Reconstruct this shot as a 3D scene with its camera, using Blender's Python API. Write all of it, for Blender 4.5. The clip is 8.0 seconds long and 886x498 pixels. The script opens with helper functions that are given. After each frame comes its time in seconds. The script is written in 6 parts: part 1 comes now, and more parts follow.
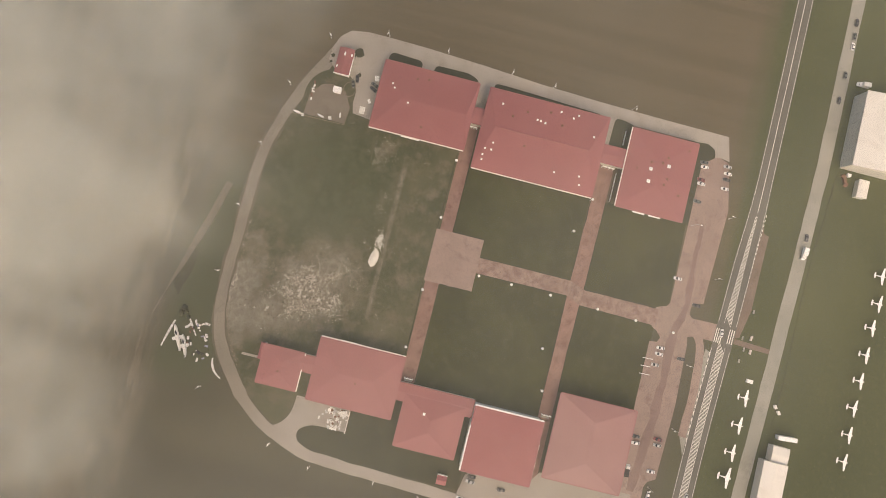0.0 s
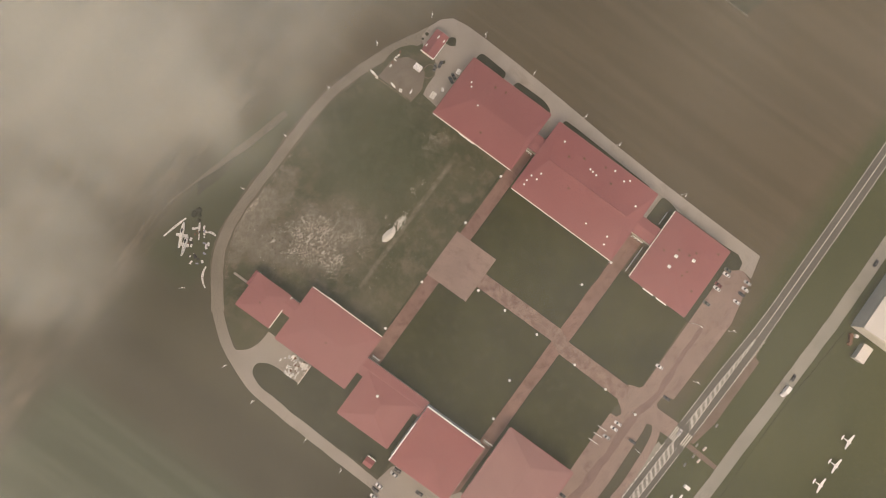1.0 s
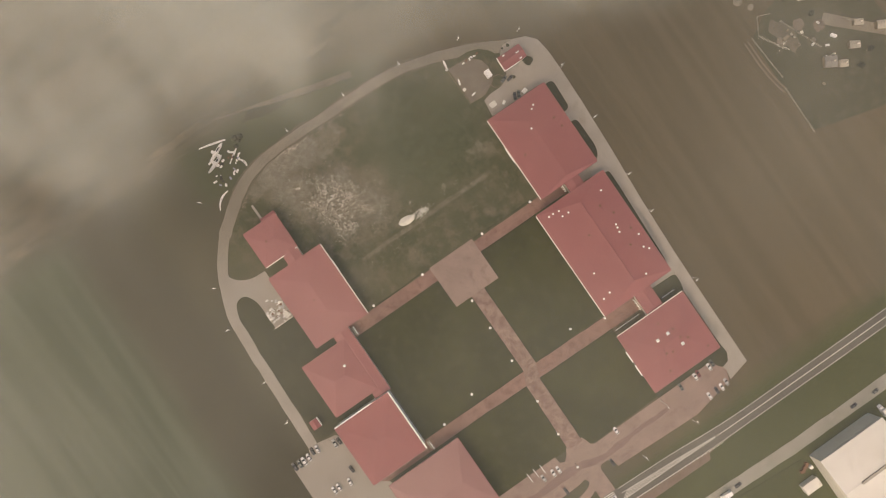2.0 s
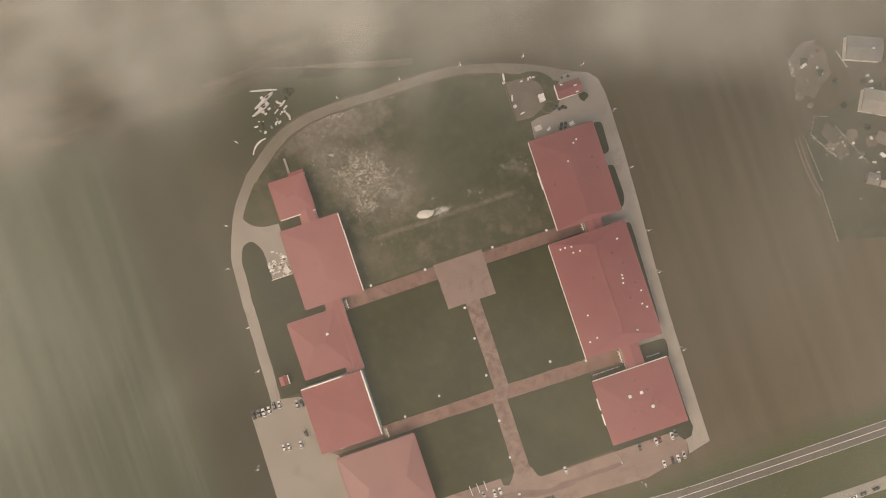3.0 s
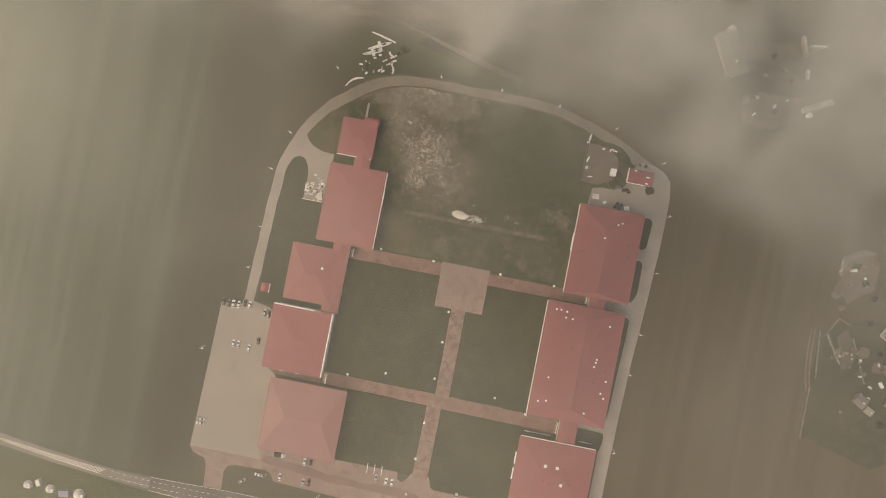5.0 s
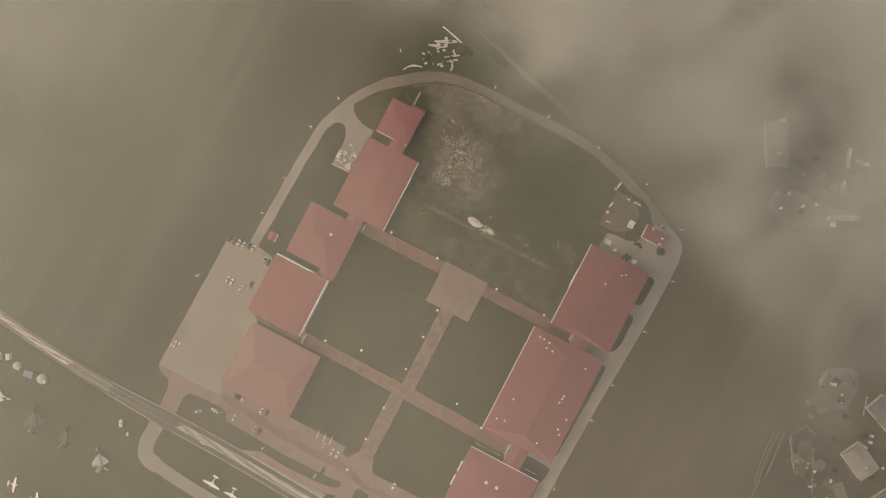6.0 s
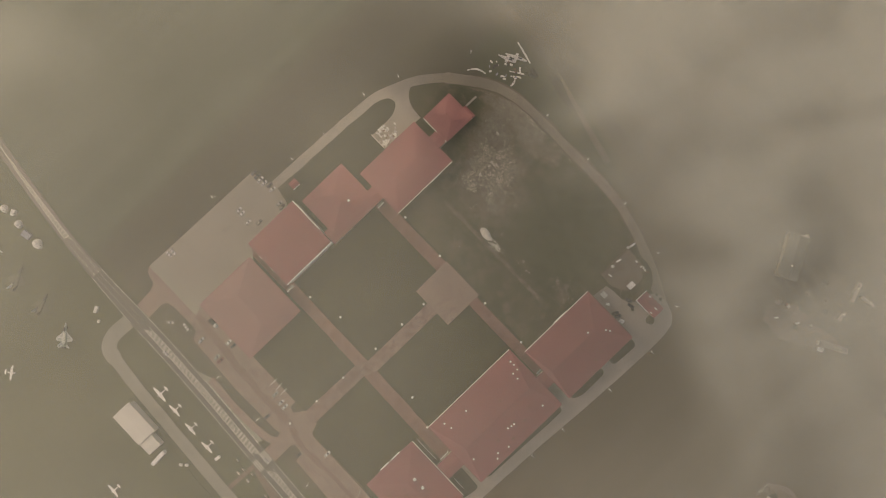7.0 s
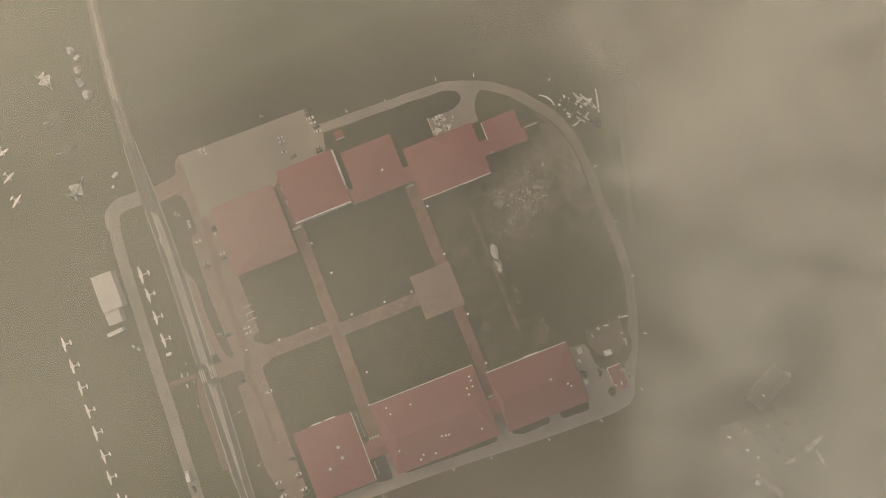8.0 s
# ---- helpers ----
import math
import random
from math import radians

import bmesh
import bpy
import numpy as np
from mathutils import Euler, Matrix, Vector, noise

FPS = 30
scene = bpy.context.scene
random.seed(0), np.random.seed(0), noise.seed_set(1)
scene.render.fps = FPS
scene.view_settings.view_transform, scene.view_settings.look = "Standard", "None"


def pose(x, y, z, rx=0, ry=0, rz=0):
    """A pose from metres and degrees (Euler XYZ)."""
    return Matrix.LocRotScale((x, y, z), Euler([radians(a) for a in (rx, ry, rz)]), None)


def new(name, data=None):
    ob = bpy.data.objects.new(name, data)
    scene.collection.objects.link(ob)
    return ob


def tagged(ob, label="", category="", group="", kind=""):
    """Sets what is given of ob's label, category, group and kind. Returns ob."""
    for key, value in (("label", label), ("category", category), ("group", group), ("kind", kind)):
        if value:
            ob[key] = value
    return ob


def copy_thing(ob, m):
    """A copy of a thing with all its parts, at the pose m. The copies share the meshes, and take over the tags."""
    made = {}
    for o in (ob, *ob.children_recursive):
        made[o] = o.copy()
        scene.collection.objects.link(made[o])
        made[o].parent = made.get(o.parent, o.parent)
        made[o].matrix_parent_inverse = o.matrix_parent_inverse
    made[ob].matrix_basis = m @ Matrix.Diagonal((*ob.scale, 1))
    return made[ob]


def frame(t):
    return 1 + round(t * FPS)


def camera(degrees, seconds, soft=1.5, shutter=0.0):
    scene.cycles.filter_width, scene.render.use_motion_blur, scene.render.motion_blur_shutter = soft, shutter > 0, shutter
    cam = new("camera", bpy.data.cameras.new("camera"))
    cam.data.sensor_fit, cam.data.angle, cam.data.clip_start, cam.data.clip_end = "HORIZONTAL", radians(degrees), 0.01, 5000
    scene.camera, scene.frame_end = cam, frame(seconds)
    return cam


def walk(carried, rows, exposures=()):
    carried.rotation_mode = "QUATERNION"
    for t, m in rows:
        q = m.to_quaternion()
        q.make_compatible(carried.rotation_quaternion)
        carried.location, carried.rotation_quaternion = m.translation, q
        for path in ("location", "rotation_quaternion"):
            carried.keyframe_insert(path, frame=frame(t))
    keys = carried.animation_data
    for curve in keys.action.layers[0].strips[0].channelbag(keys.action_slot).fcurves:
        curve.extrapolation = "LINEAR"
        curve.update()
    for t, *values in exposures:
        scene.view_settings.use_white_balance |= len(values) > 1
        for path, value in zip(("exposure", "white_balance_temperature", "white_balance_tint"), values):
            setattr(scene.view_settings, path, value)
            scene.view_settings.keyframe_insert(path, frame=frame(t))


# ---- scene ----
cam = camera(72.7, 8.0, soft=0.8)
PATH = [
    (0, -8.47, 13.34, 264.01, 3.022, -2.127, -75.925),
    (0.5, -8.01, 15.74, 265.7, 2.329, -2.422, -65.143),
    (1, -7.59, 17.46, 267.65, 1.622, -2.478, -53.819),
    (1.5, -7.21, 18.57, 269.83, 1.012, -2.293, -44.2),
    (2, -6.86, 19.16, 272.21, 0.49, -1.992, -34.587),
    (3.5, -5.82, 18.63, 280.29, 0.057, -0.532, -11.145),
    (4, -5.44, 17.96, 283.2, 0.132, -0.009, -3.678),
    (4.5, -5.04, 17.17, 286.17, 0.293, 0.388, 3.462),
    (6, -3.52, 14.97, 295.18, 1.048, 1.241, 27.399),
    (6.5, -2.88, 14.56, 298.11, 1.366, 1.331, 35.999),
    (7, -2.15, 14.45, 300.97, 1.623, 1.403, 46.115),
    (7.5, -1.33, 14.71, 303.71, 1.944, 1.495, 56.391),
    (8, -0.39, 15.44, 306.32, 2.229, 1.611, 68.45),
]
# the clip's camera closes down as the mist brightens
EXPOSURE = [(0, 0.80, 8100, 17), (0.6, 0.645, 8120, 18), (1.2, 0.58, 8150, 18), (2, 0.58, 8250, 17), (3.5, 0.68, 8350, 17), (4.5, 0.655, 8400, 16), (5.8, 0.27, 8600, 16), (6.5, 0.17, 8750, 16), (7.0, 0.14, 8800, 16), (7.4, 0.07, 8850, 16), (8, 0.13, 8900, 15)]
walk(cam, [(t, pose(*p)) for t, *p in PATH], EXPOSURE)

# ---- world and light: bright overcast, veiled sun from the south-west ----
SUN_EL, SUN_AZ = 54.0, 208.0          # degrees; azimuth counted from +x
world = bpy.data.worlds.new("sky")
scene.world = world
world.use_nodes = True
wn = world.node_tree
sky = wn.nodes.new("ShaderNodeTexSky")
sky.sky_type = "NISHITA"
sky.sun_disc = False
sky.sun_elevation = radians(SUN_EL)
sky.sun_rotation = radians(90 - SUN_AZ)
sky.air_density, sky.dust_density, sky.ozone_density = 1.0, 4.0, 0.6
wn.links.new(sky.outputs["Color"], wn.nodes["Background"].inputs["Color"])
wn.nodes["Background"].inputs["Strength"].default_value = 0.11
sun = new("sun", bpy.data.lights.new("sun", "SUN"))
sun.data.energy, sun.data.angle, sun.data.color = 0.66, radians(48), (1.0, 0.94, 0.83)
sun_dir = Vector((math.cos(radians(SUN_AZ)) * math.cos(radians(SUN_EL)), math.sin(radians(SUN_AZ)) * math.cos(radians(SUN_EL)), math.sin(radians(SUN_EL))))
sun.matrix_world = Matrix.Translation((0, 0, 60)) @ (-sun_dir).to_track_quat("-Z", "Y").to_matrix().to_4x4()


# ---- materials ----
class Nodes:
    """Small wrapper to write node graphs as formulas."""

    def __init__(self, name):
        self.m = bpy.data.materials.new(name)
        self.m.use_nodes = True
        self.t = self.m.node_tree
        self.b = self.t.nodes["Principled BSDF"]
        self.co = self.t.nodes.new("ShaderNodeTexCoord").outputs["Object"]

    def put(self, socket, v):
        if isinstance(v, bpy.types.NodeSocket):
            self.t.links.new(v, socket)
        elif isinstance(v, tuple) and len(v) == 3 and socket.type == "RGBA":
            socket.default_value = (*v, 1)
        else:
            socket.default_value = v

    def f(self, op, a, b=0.0, c=0.0, clamp=False):
        n = self.t.nodes.new("ShaderNodeMath")
        n.operation, n.use_clamp = op, clamp
        for s, v in zip(n.inputs, (a, b, c)):
            self.put(s, v)
        return n.outputs[0]

    def v(self, op, a, b=(0, 0, 0)):
        n = self.t.nodes.new("ShaderNodeVectorMath")
        n.operation = op
        self.put(n.inputs[0], a)
        self.put(n.inputs[1], b)
        return n.outputs["Value"] if op in ("LENGTH", "DISTANCE") else n.outputs[0]

    def xyz(self, v=None):
        n = self.t.nodes.new("ShaderNodeSeparateXYZ")
        self.put(n.inputs[0], v or self.co)
        return n.outputs

    def noise(self, scale, detail=4.0, rough=0.55, co=None, stretch=None, distortion=0.0):
        n = self.t.nodes.new("ShaderNodeTexNoise")
        c = co or self.co
        if stretch:
            c = self.v("MULTIPLY", c, stretch)
        self.put(n.inputs["Vector"], c)
        n.inputs["Scale"].default_value, n.inputs["Detail"].default_value = scale, detail
        n.inputs["Roughness"].default_value, n.inputs["Distortion"].default_value = rough, distortion
        return n.outputs["Fac"]

    def ramp(self, x, lo, hi, to0=0.0, to1=1.0):
        n = self.t.nodes.new("ShaderNodeMapRange")
        n.interpolation_type = "SMOOTHSTEP"
        for s, v in zip(n.inputs, (x, lo, hi, to0, to1)):
            self.put(s, v)
        return n.outputs[0]

    def mix(self, fac, a, b):
        n = self.t.nodes.new("ShaderNodeMix")
        n.data_type = "RGBA"
        self.put(n.inputs[0], fac)
        self.put(n.inputs[6], a)
        self.put(n.inputs[7], b)
        return n.outputs[2]

    def random(self):
        return self.t.nodes.new("ShaderNodeObjectInfo").outputs["Random"]

    def bump(self, h, strength=0.4, distance=0.05):
        n = self.t.nodes.new("ShaderNodeBump")
        n.inputs["Strength"].default_value, n.inputs["Distance"].default_value = strength, distance
        self.put(n.inputs["Height"], h)
        self.t.links.new(n.outputs[0], self.b.inputs["Normal"])

    def done(self, color, rough=0.8, metal=0.0):
        self.put(self.b.inputs["Base Color"], color)
        self.put(self.b.inputs["Roughness"], rough)
        self.b.inputs["Metallic"].default_value = metal
        return self.m


def worn(name, a, b, rough=0.8, big=0.08, small=1.5, metal=0.0, bump=0.2, stain=None, dist=0.03, cover=0.50):
    """Two base colours mixed by broad patches and fine grain; optional stain colour in blots."""
    n = Nodes(name)
    broad, fine = n.noise(big, 5), n.noise(small, 3)
    k = n.f("ADD", n.f("MULTIPLY", n.ramp(broad, 0.35, 0.65), 0.65), n.f("MULTIPLY", n.ramp(fine, 0.3, 0.7), 0.35))
    c = n.mix(k, a, b)
    if stain:
        c = n.mix(n.f("MULTIPLY", n.ramp(n.noise(big * 2.7, 6, 0.7), cover, cover + 0.20), 0.7), c, stain)
    n.bump(fine, bump, dist)
    return n.done(c, n.ramp(fine, 0.2, 0.8, max(0.0, rough - 0.08), min(1.0, rough + 0.08)), metal)


def plain(name, color, rough=0.5, metal=0.0, vary=0.12):
    n = Nodes(name)
    k = n.noise(2.5, 4)
    dark = tuple(v * (1 - vary) for v in color)
    lite = tuple(min(1.0, v * (1 + vary)) for v in color)
    return n.done(n.mix(k, dark, lite), rough, metal)


def field_material():
    """Open farmland: brown dry field to the east, greener strips to the west, airfield turf to the south."""
    n = Nodes("field")
    x, y, _ = n.xyz()[0:3]
    wob = n.f("MULTIPLY", n.f("SUBTRACT", n.noise(0.02, 4), 0.5), 26)
    patch = n.noise(0.012, 5, 0.6)
    fine = n.noise(0.5, 5, 0.6)
    rows = n.noise(1.0, 3, 0.5, stretch=(0.16, 0.006, 1))
    furrow = n.noise(1.0, 2, 0.5, stretch=(0.9, 0.03, 1))
    turf = n.mix(n.ramp(patch, 0.35, 0.65), (0.051, 0.061, 0.020), (0.070, 0.078, 0.028))
    turf = n.mix(n.f("MULTIPLY", n.ramp(fine, 0.5, 0.75), 0.5), turf, (0.10, 0.098, 0.042))
    east = n.mix(n.ramp(rows, 0.35, 0.65), (0.101, 0.081, 0.046), (0.114, 0.092, 0.055))
    east = n.mix(n.f("MULTIPLY", n.ramp(furrow, 0.45, 0.7), 0.12), east, (0.074, 0.060, 0.036))
    west = n.mix(n.ramp(rows, 0.38, 0.62), (0.067, 0.083, 0.049), (0.083, 0.100, 0.063))
    west = n.mix(n.f("MULTIPLY", n.ramp(furrow, 0.45, 0.7), 0.18), west, (0.048, 0.060, 0.035))
    dark_strip = n.f("MULTIPLY", n.ramp(n.f("ADD", x, n.f("MULTIPLY", wob, 0.25)), -146, -122), n.ramp(x, -110, -92, 1, 0))
    west = n.mix(n.f("MULTIPLY", dark_strip, 0.85), west, (0.050, 0.045, 0.025))
    stubble = n.mix(n.ramp(patch, 0.35, 0.65), (0.072, 0.066, 0.039), (0.092, 0.083, 0.050))
    stubble = n.mix(n.f("MULTIPLY", n.ramp(fine, 0.5, 0.75), 0.4), stubble, (0.062, 0.064, 0.034))
    stubble = n.mix(n.f("MULTIPLY", dark_strip, 0.8), stubble, (0.052, 0.047, 0.027))
    c = n.mix(n.ramp(n.f("ADD", x, n.f("MULTIPLY", wob, 0.3)), -142, -118), west, stubble)
    c = n.mix(n.ramp(n.f("ADD", x, n.f("MULTIPLY", wob, 0.3)), -4, 30), c, east)
    north = n.mix(n.ramp(n.noise(0.03, 5, 0.6, stretch=(0.5, 1.6, 1)), 0.4, 0.62), (0.070, 0.062, 0.038), (0.118, 0.100, 0.066))
    c = n.mix(n.ramp(n.f("ADD", y, wob), 104, 124), c, north)
    verge = n.f("MULTIPLY", n.ramp(n.f("ADD", y, n.f("MULTIPLY", wob, 0.4)), 88, 93), n.ramp(n.f("ADD", n.f("ADD", y, n.f("MULTIPLY", x, 0.12)), n.f("MULTIPLY", wob, 0.3)), 104, 116, 1, 0))
    verge = n.f("MULTIPLY", verge, n.f("MULTIPLY", n.ramp(x, -82, -66), n.ramp(x, 5, 40, 1, 0)))
    c = n.mix(verge, c, (0.068, 0.075, 0.038))
    ditch = n.noise(0.05, 4, 0.6, stretch=(0.6, 4, 1))
    c = n.mix(n.f("MULTIPLY", n.f("MULTIPLY", n.ramp(y, 112, 120), n.ramp(y, 124, 134, 1, 0)), n.f("MULTIPLY", n.ramp(ditch, 0.52, 0.70), 0.55)), c, (0.17, 0.145, 0.10))
    near_road = n.ramp(n.f("ADD", y, n.f("MULTIPLY", wob, 0.15)), -121, -114, 1, 0)
    c = n.mix(near_road, c, turf)
    mid = n.f("MULTIPLY", n.ramp(y, -114, -108, 1, 0), 0.6)
    c = n.mix(n.f("MULTIPLY", mid, n.ramp(patch, 0.3, 0.7)), c, turf)
    worn_spots = n.ramp(n.noise(0.11, 6, 0.7), 0.66, 0.78)
    c = n.mix(n.f("MULTIPLY", worn_spots, 0.45), c, (0.16, 0.135, 0.09))
    n.bump(fine, 0.25, 0.05)
    return n.done(c, 0.95)


def lawn_material(name, lo, hi, dry, dry_amount=0.35):
    n = Nodes(name)
    broad, mid, fine = n.noise(0.035, 5, 0.6), n.noise(0.22, 5, 0.6), n.noise(1.4, 4, 0.6)
    c = n.mix(n.ramp(broad, 0.35, 0.65), lo, hi)
    c = n.mix(n.f("MULTIPLY", n.ramp(mid, 0.48, 0.70), dry_amount), c, dry)
    c = n.mix(n.f("MULTIPLY", n.ramp(fine, 0.55, 0.8), 0.35), c, tuple(v * 0.6 for v in lo))
    c = n.mix(n.f("MULTIPLY", n.ramp(n.noise(0.10, 5, 0.7, distortion=0.8), 0.60, 0.72), 0.32), c, tuple(v * 0.6 for v in lo))
    n.bump(fine, 0.6, 0.12)
    return n.done(c, 0.95)


def waste_ground_material():
    """Rough grass with bare pale soil where building rubble has been spread."""
    n = Nodes("rough_grass")
    x, y, _ = n.xyz()[0:3]
    broad, mid, fine = n.noise(0.03, 5, 0.6), n.noise(0.16, 6, 0.65), n.noise(0.9, 5, 0.7)
    green = n.mix(n.ramp(broad, 0.35, 0.65), (0.054, 0.060, 0.026), (0.090, 0.088, 0.046))
    green = n.mix(n.f("MULTIPLY", n.ramp(mid, 0.44, 0.64), 0.7), green, (0.128, 0.112, 0.072))
    green = n.mix(n.f("MULTIPLY", n.ramp(n.noise(0.28, 6, 0.7, distortion=0.6), 0.58, 0.70), 0.5), green, (0.165, 0.148, 0.104))
    lush = n.ramp(n.v("LENGTH", n.v("MULTIPLY", n.v("SUBTRACT", n.co, (24, 62, 0)), (1, 1.0, 0))), 12, 42, 0.75, 0.0)
    green = n.mix(n.f("MULTIPLY", lush, n.ramp(mid, 0.3, 0.6)), green, (0.062, 0.078, 0.036))
    warp = n.f("ADD", n.f("MULTIPLY", n.f("SUBTRACT", n.noise(0.09, 5, 0.65), 0.5), 22), n.f("MULTIPLY", n.f("SUBTRACT", n.noise(0.45, 4, 0.7), 0.5), 9))

    def blot(cx, cy, sx, sy, r0, r1):
        d = n.v("LENGTH", n.v("MULTIPLY", n.v("SUBTRACT", n.co, (cx, cy, 0)), (sx, sy, 0)))
        return n.ramp(n.f("ADD", d, warp), r0, r1, 1, 0)
    soil = n.f("MAXIMUM", blot(-25, 61, 0.85, 0.8, 5, 18), n.f("MULTIPLY", blot(-14, 52, 0.9, 0.75, 2, 16), 0.8))
    for cx, cy, sx, sy, r0, r1, k in ((-28, 49, 1.3, 0.9, 1, 9, 0.9), (-38, 75, 0.9, 0.9, 3, 14, 0.95), (-33, 88.5, 0.40, 1.1, 4, 13, 1.0), (-20, 38, 0.6, 1.1, -2, 8, 0.45), (40, 84, 1.2, 1.2, -3, 5, 0.5),
                                      (43, 43, 1.0, 0.9, -3, 6, 0.55), (36, 44, 1.3, 1.3, -3, 4, 0.5), (21, 38.4, 1.2, 1.4, -3, 3, 0.5), (-11, 21, 0.8, 1.0, -3, 6, 0.35), (-15, 82, 0.8, 1.2, -3, 5, 0.4),
                                      (28, 18, 0.7, 1.2, -3, 5, 0.3), (-34, 24, 0.7, 0.7, -4, 9, 0.3), (23, 68, 1.2, 1.2, -3, 4, 0.25)):
        soil = n.f("MAXIMUM", soil, n.f("MULTIPLY", blot(cx, cy, sx, sy, r0, r1), k))
    off_track = n.f("ABSOLUTE", n.f("SUBTRACT", y, n.f("ADD", 32.3, n.f("MULTIPLY", warp, 0.05))))
    track = n.f("MULTIPLY", n.ramp(off_track, 0.3, 1.7, 1, 0), n.f("MULTIPLY", n.ramp(x, -34, -24), n.ramp(x, 36, 42, 1, 0)))
    soil = n.f("MAXIMUM", soil, n.f("MULTIPLY", track, n.ramp(mid, 0.25, 0.6, 0.18, 0.5)))
    wisp = n.noise(0.36, 8, 0.8, distortion=0.15)
    grain = n.noise(1.0, 5, 0.75)
    c = n.mix(n.f("MULTIPLY", soil, n.ramp(fine, 0.25, 0.6, 0.65, 0.95)), green, (0.185, 0.162, 0.120))
    c = n.mix(n.f("MULTIPLY", soil, n.ramp(wisp, 0.44, 0.64, 0.0, 0.7)), c, (0.305, 0.275, 0.215))
    core = n.f("MAXIMUM", blot(-25, 62, 0.95, 0.9, 1, 13), n.f("MULTIPLY", blot(-28, 50, 1.3, 0.8, -1, 9), 0.9))
    core = n.f("MAXIMUM", core, n.f("MULTIPLY", blot(-33, 92.5, 0.12, 1.6, -1, 3), 0.8))
    core = n.f("MULTIPLY", core, n.ramp(wisp, 0.40, 0.52))
    c = n.mix(n.f("MULTIPLY", core, n.ramp(grain, 0.49, 0.57)), c, (0.58, 0.53, 0.44))
    c = n.mix(n.f("MULTIPLY", core, n.ramp(n.noise(0.9, 4, 0.7), 0.55, 0.62)), c, (0.105, 0.094, 0.064))
    n.bump(n.f("ADD", fine, grain), 0.6, 0.15)
    return n.done(c, 0.95)


def roof_material(name, a, b, stain):
    """Coated steel roof sheets, faded in broad patches, with fine ribs."""
    n = Nodes(name)
    broad, fine = n.noise(0.07, 5, 0.6), n.noise(0.9, 4, 0.6)
    streak = n.noise(0.6, 4, 0.6, stretch=(1, 0.15, 1))
    c = n.mix(n.ramp(broad, 0.3, 0.7), a, b)
    c = n.mix(n.f("MULTIPLY", n.ramp(streak, 0.5, 0.75), 0.25), c, tuple(v * 0.8 for v in a))
    c = n.mix(n.f("MULTIPLY", n.ramp(n.noise(0.35, 5, 0.7), 0.66, 0.76), 0.45), c, stain)
    w = n.t.nodes.new("ShaderNodeTexWave")
    n.put(w.inputs["Vector"], n.co)
    w.inputs["Scale"].default_value, w.inputs["Distortion"].default_value = 1.2, 0.2
    n.bump(n.f("ADD", n.f("MULTIPLY", w.outputs["Fac"], 0.7), fine), 0.25, 0.04)
    return n.done(c, n.ramp(fine, 0.3, 0.7, 0.45, 0.62))


def cloud_mix(n, k):
    """Thin cloud: part of the light passes, part is scattered by the pale droplets."""
    tr, di, mx = (n.t.nodes.new(s) for s in ("ShaderNodeBsdfTransparent", "ShaderNodeBsdfDiffuse", "ShaderNodeMixShader"))
    di.inputs["Color"].default_value = (0.78, 0.80, 0.69, 1)
    n.put(mx.inputs[0], k)
    n.t.links.new(tr.outputs[0], mx.inputs[1])
    n.t.links.new(di.outputs[0], mx.inputs[2])
    n.t.links.new(mx.outputs[0], n.t.nodes["Material Output"].inputs["Surface"])
    return n.m


def bank_material(name, size, thin, north, west, edge, reach, most):
    """A cloud bank that thickens to the north (and a little to the west) of a clear stretch; edge: where it begins, over a reach of metres."""
    n = Nodes(name)
    x, y, _ = n.xyz()[0:3]
    broad = n.noise(1.0 / size, 3, 0.5, distortion=0.5)
    wisp = n.noise(2.4 / size, 5, 0.58, stretch=(1, 0.5, 1), distortion=0.8)
    puff = n.f("ADD", n.f("MULTIPLY", n.ramp(broad, 0.32, 0.68, 0.2, 1.0), 0.75), n.f("MULTIPLY", n.ramp(wisp, 0.34, 0.66), 0.7))
    wander = n.f("ADD", n.f("MULTIPLY", n.f("SUBTRACT", broad, 0.5), 50), n.f("MULTIPLY", n.f("SUBTRACT", wisp, 0.5), 24))
    ahead = n.f("ADD", n.f("ADD", y, n.f("MULTIPLY", x, 0.22)), wander)
    to_north = n.f("MULTIPLY", n.ramp(ahead, edge, edge + reach), north)
    to_west = n.f("MULTIPLY", n.ramp(n.f("SUBTRACT", n.f("MULTIPLY", wander, 0.6), x), 62, 150), west)
    k = n.f("ADD", n.f("MULTIPLY", n.f("MAXIMUM", to_north, to_west), puff), n.f("MULTIPLY", n.ramp(broad, 0.3, 0.7, 0.6, 1.4), thin))
    k = n.f("MULTIPLY", k, n.ramp(n.v("LENGTH", n.v("MULTIPLY", n.co, (1, 1, 0))), 230, 390, 1, 0))
    return cloud_mix(n, n.f("MULTIPLY", n.f("TANH", n.f("DIVIDE", k, most)), most))


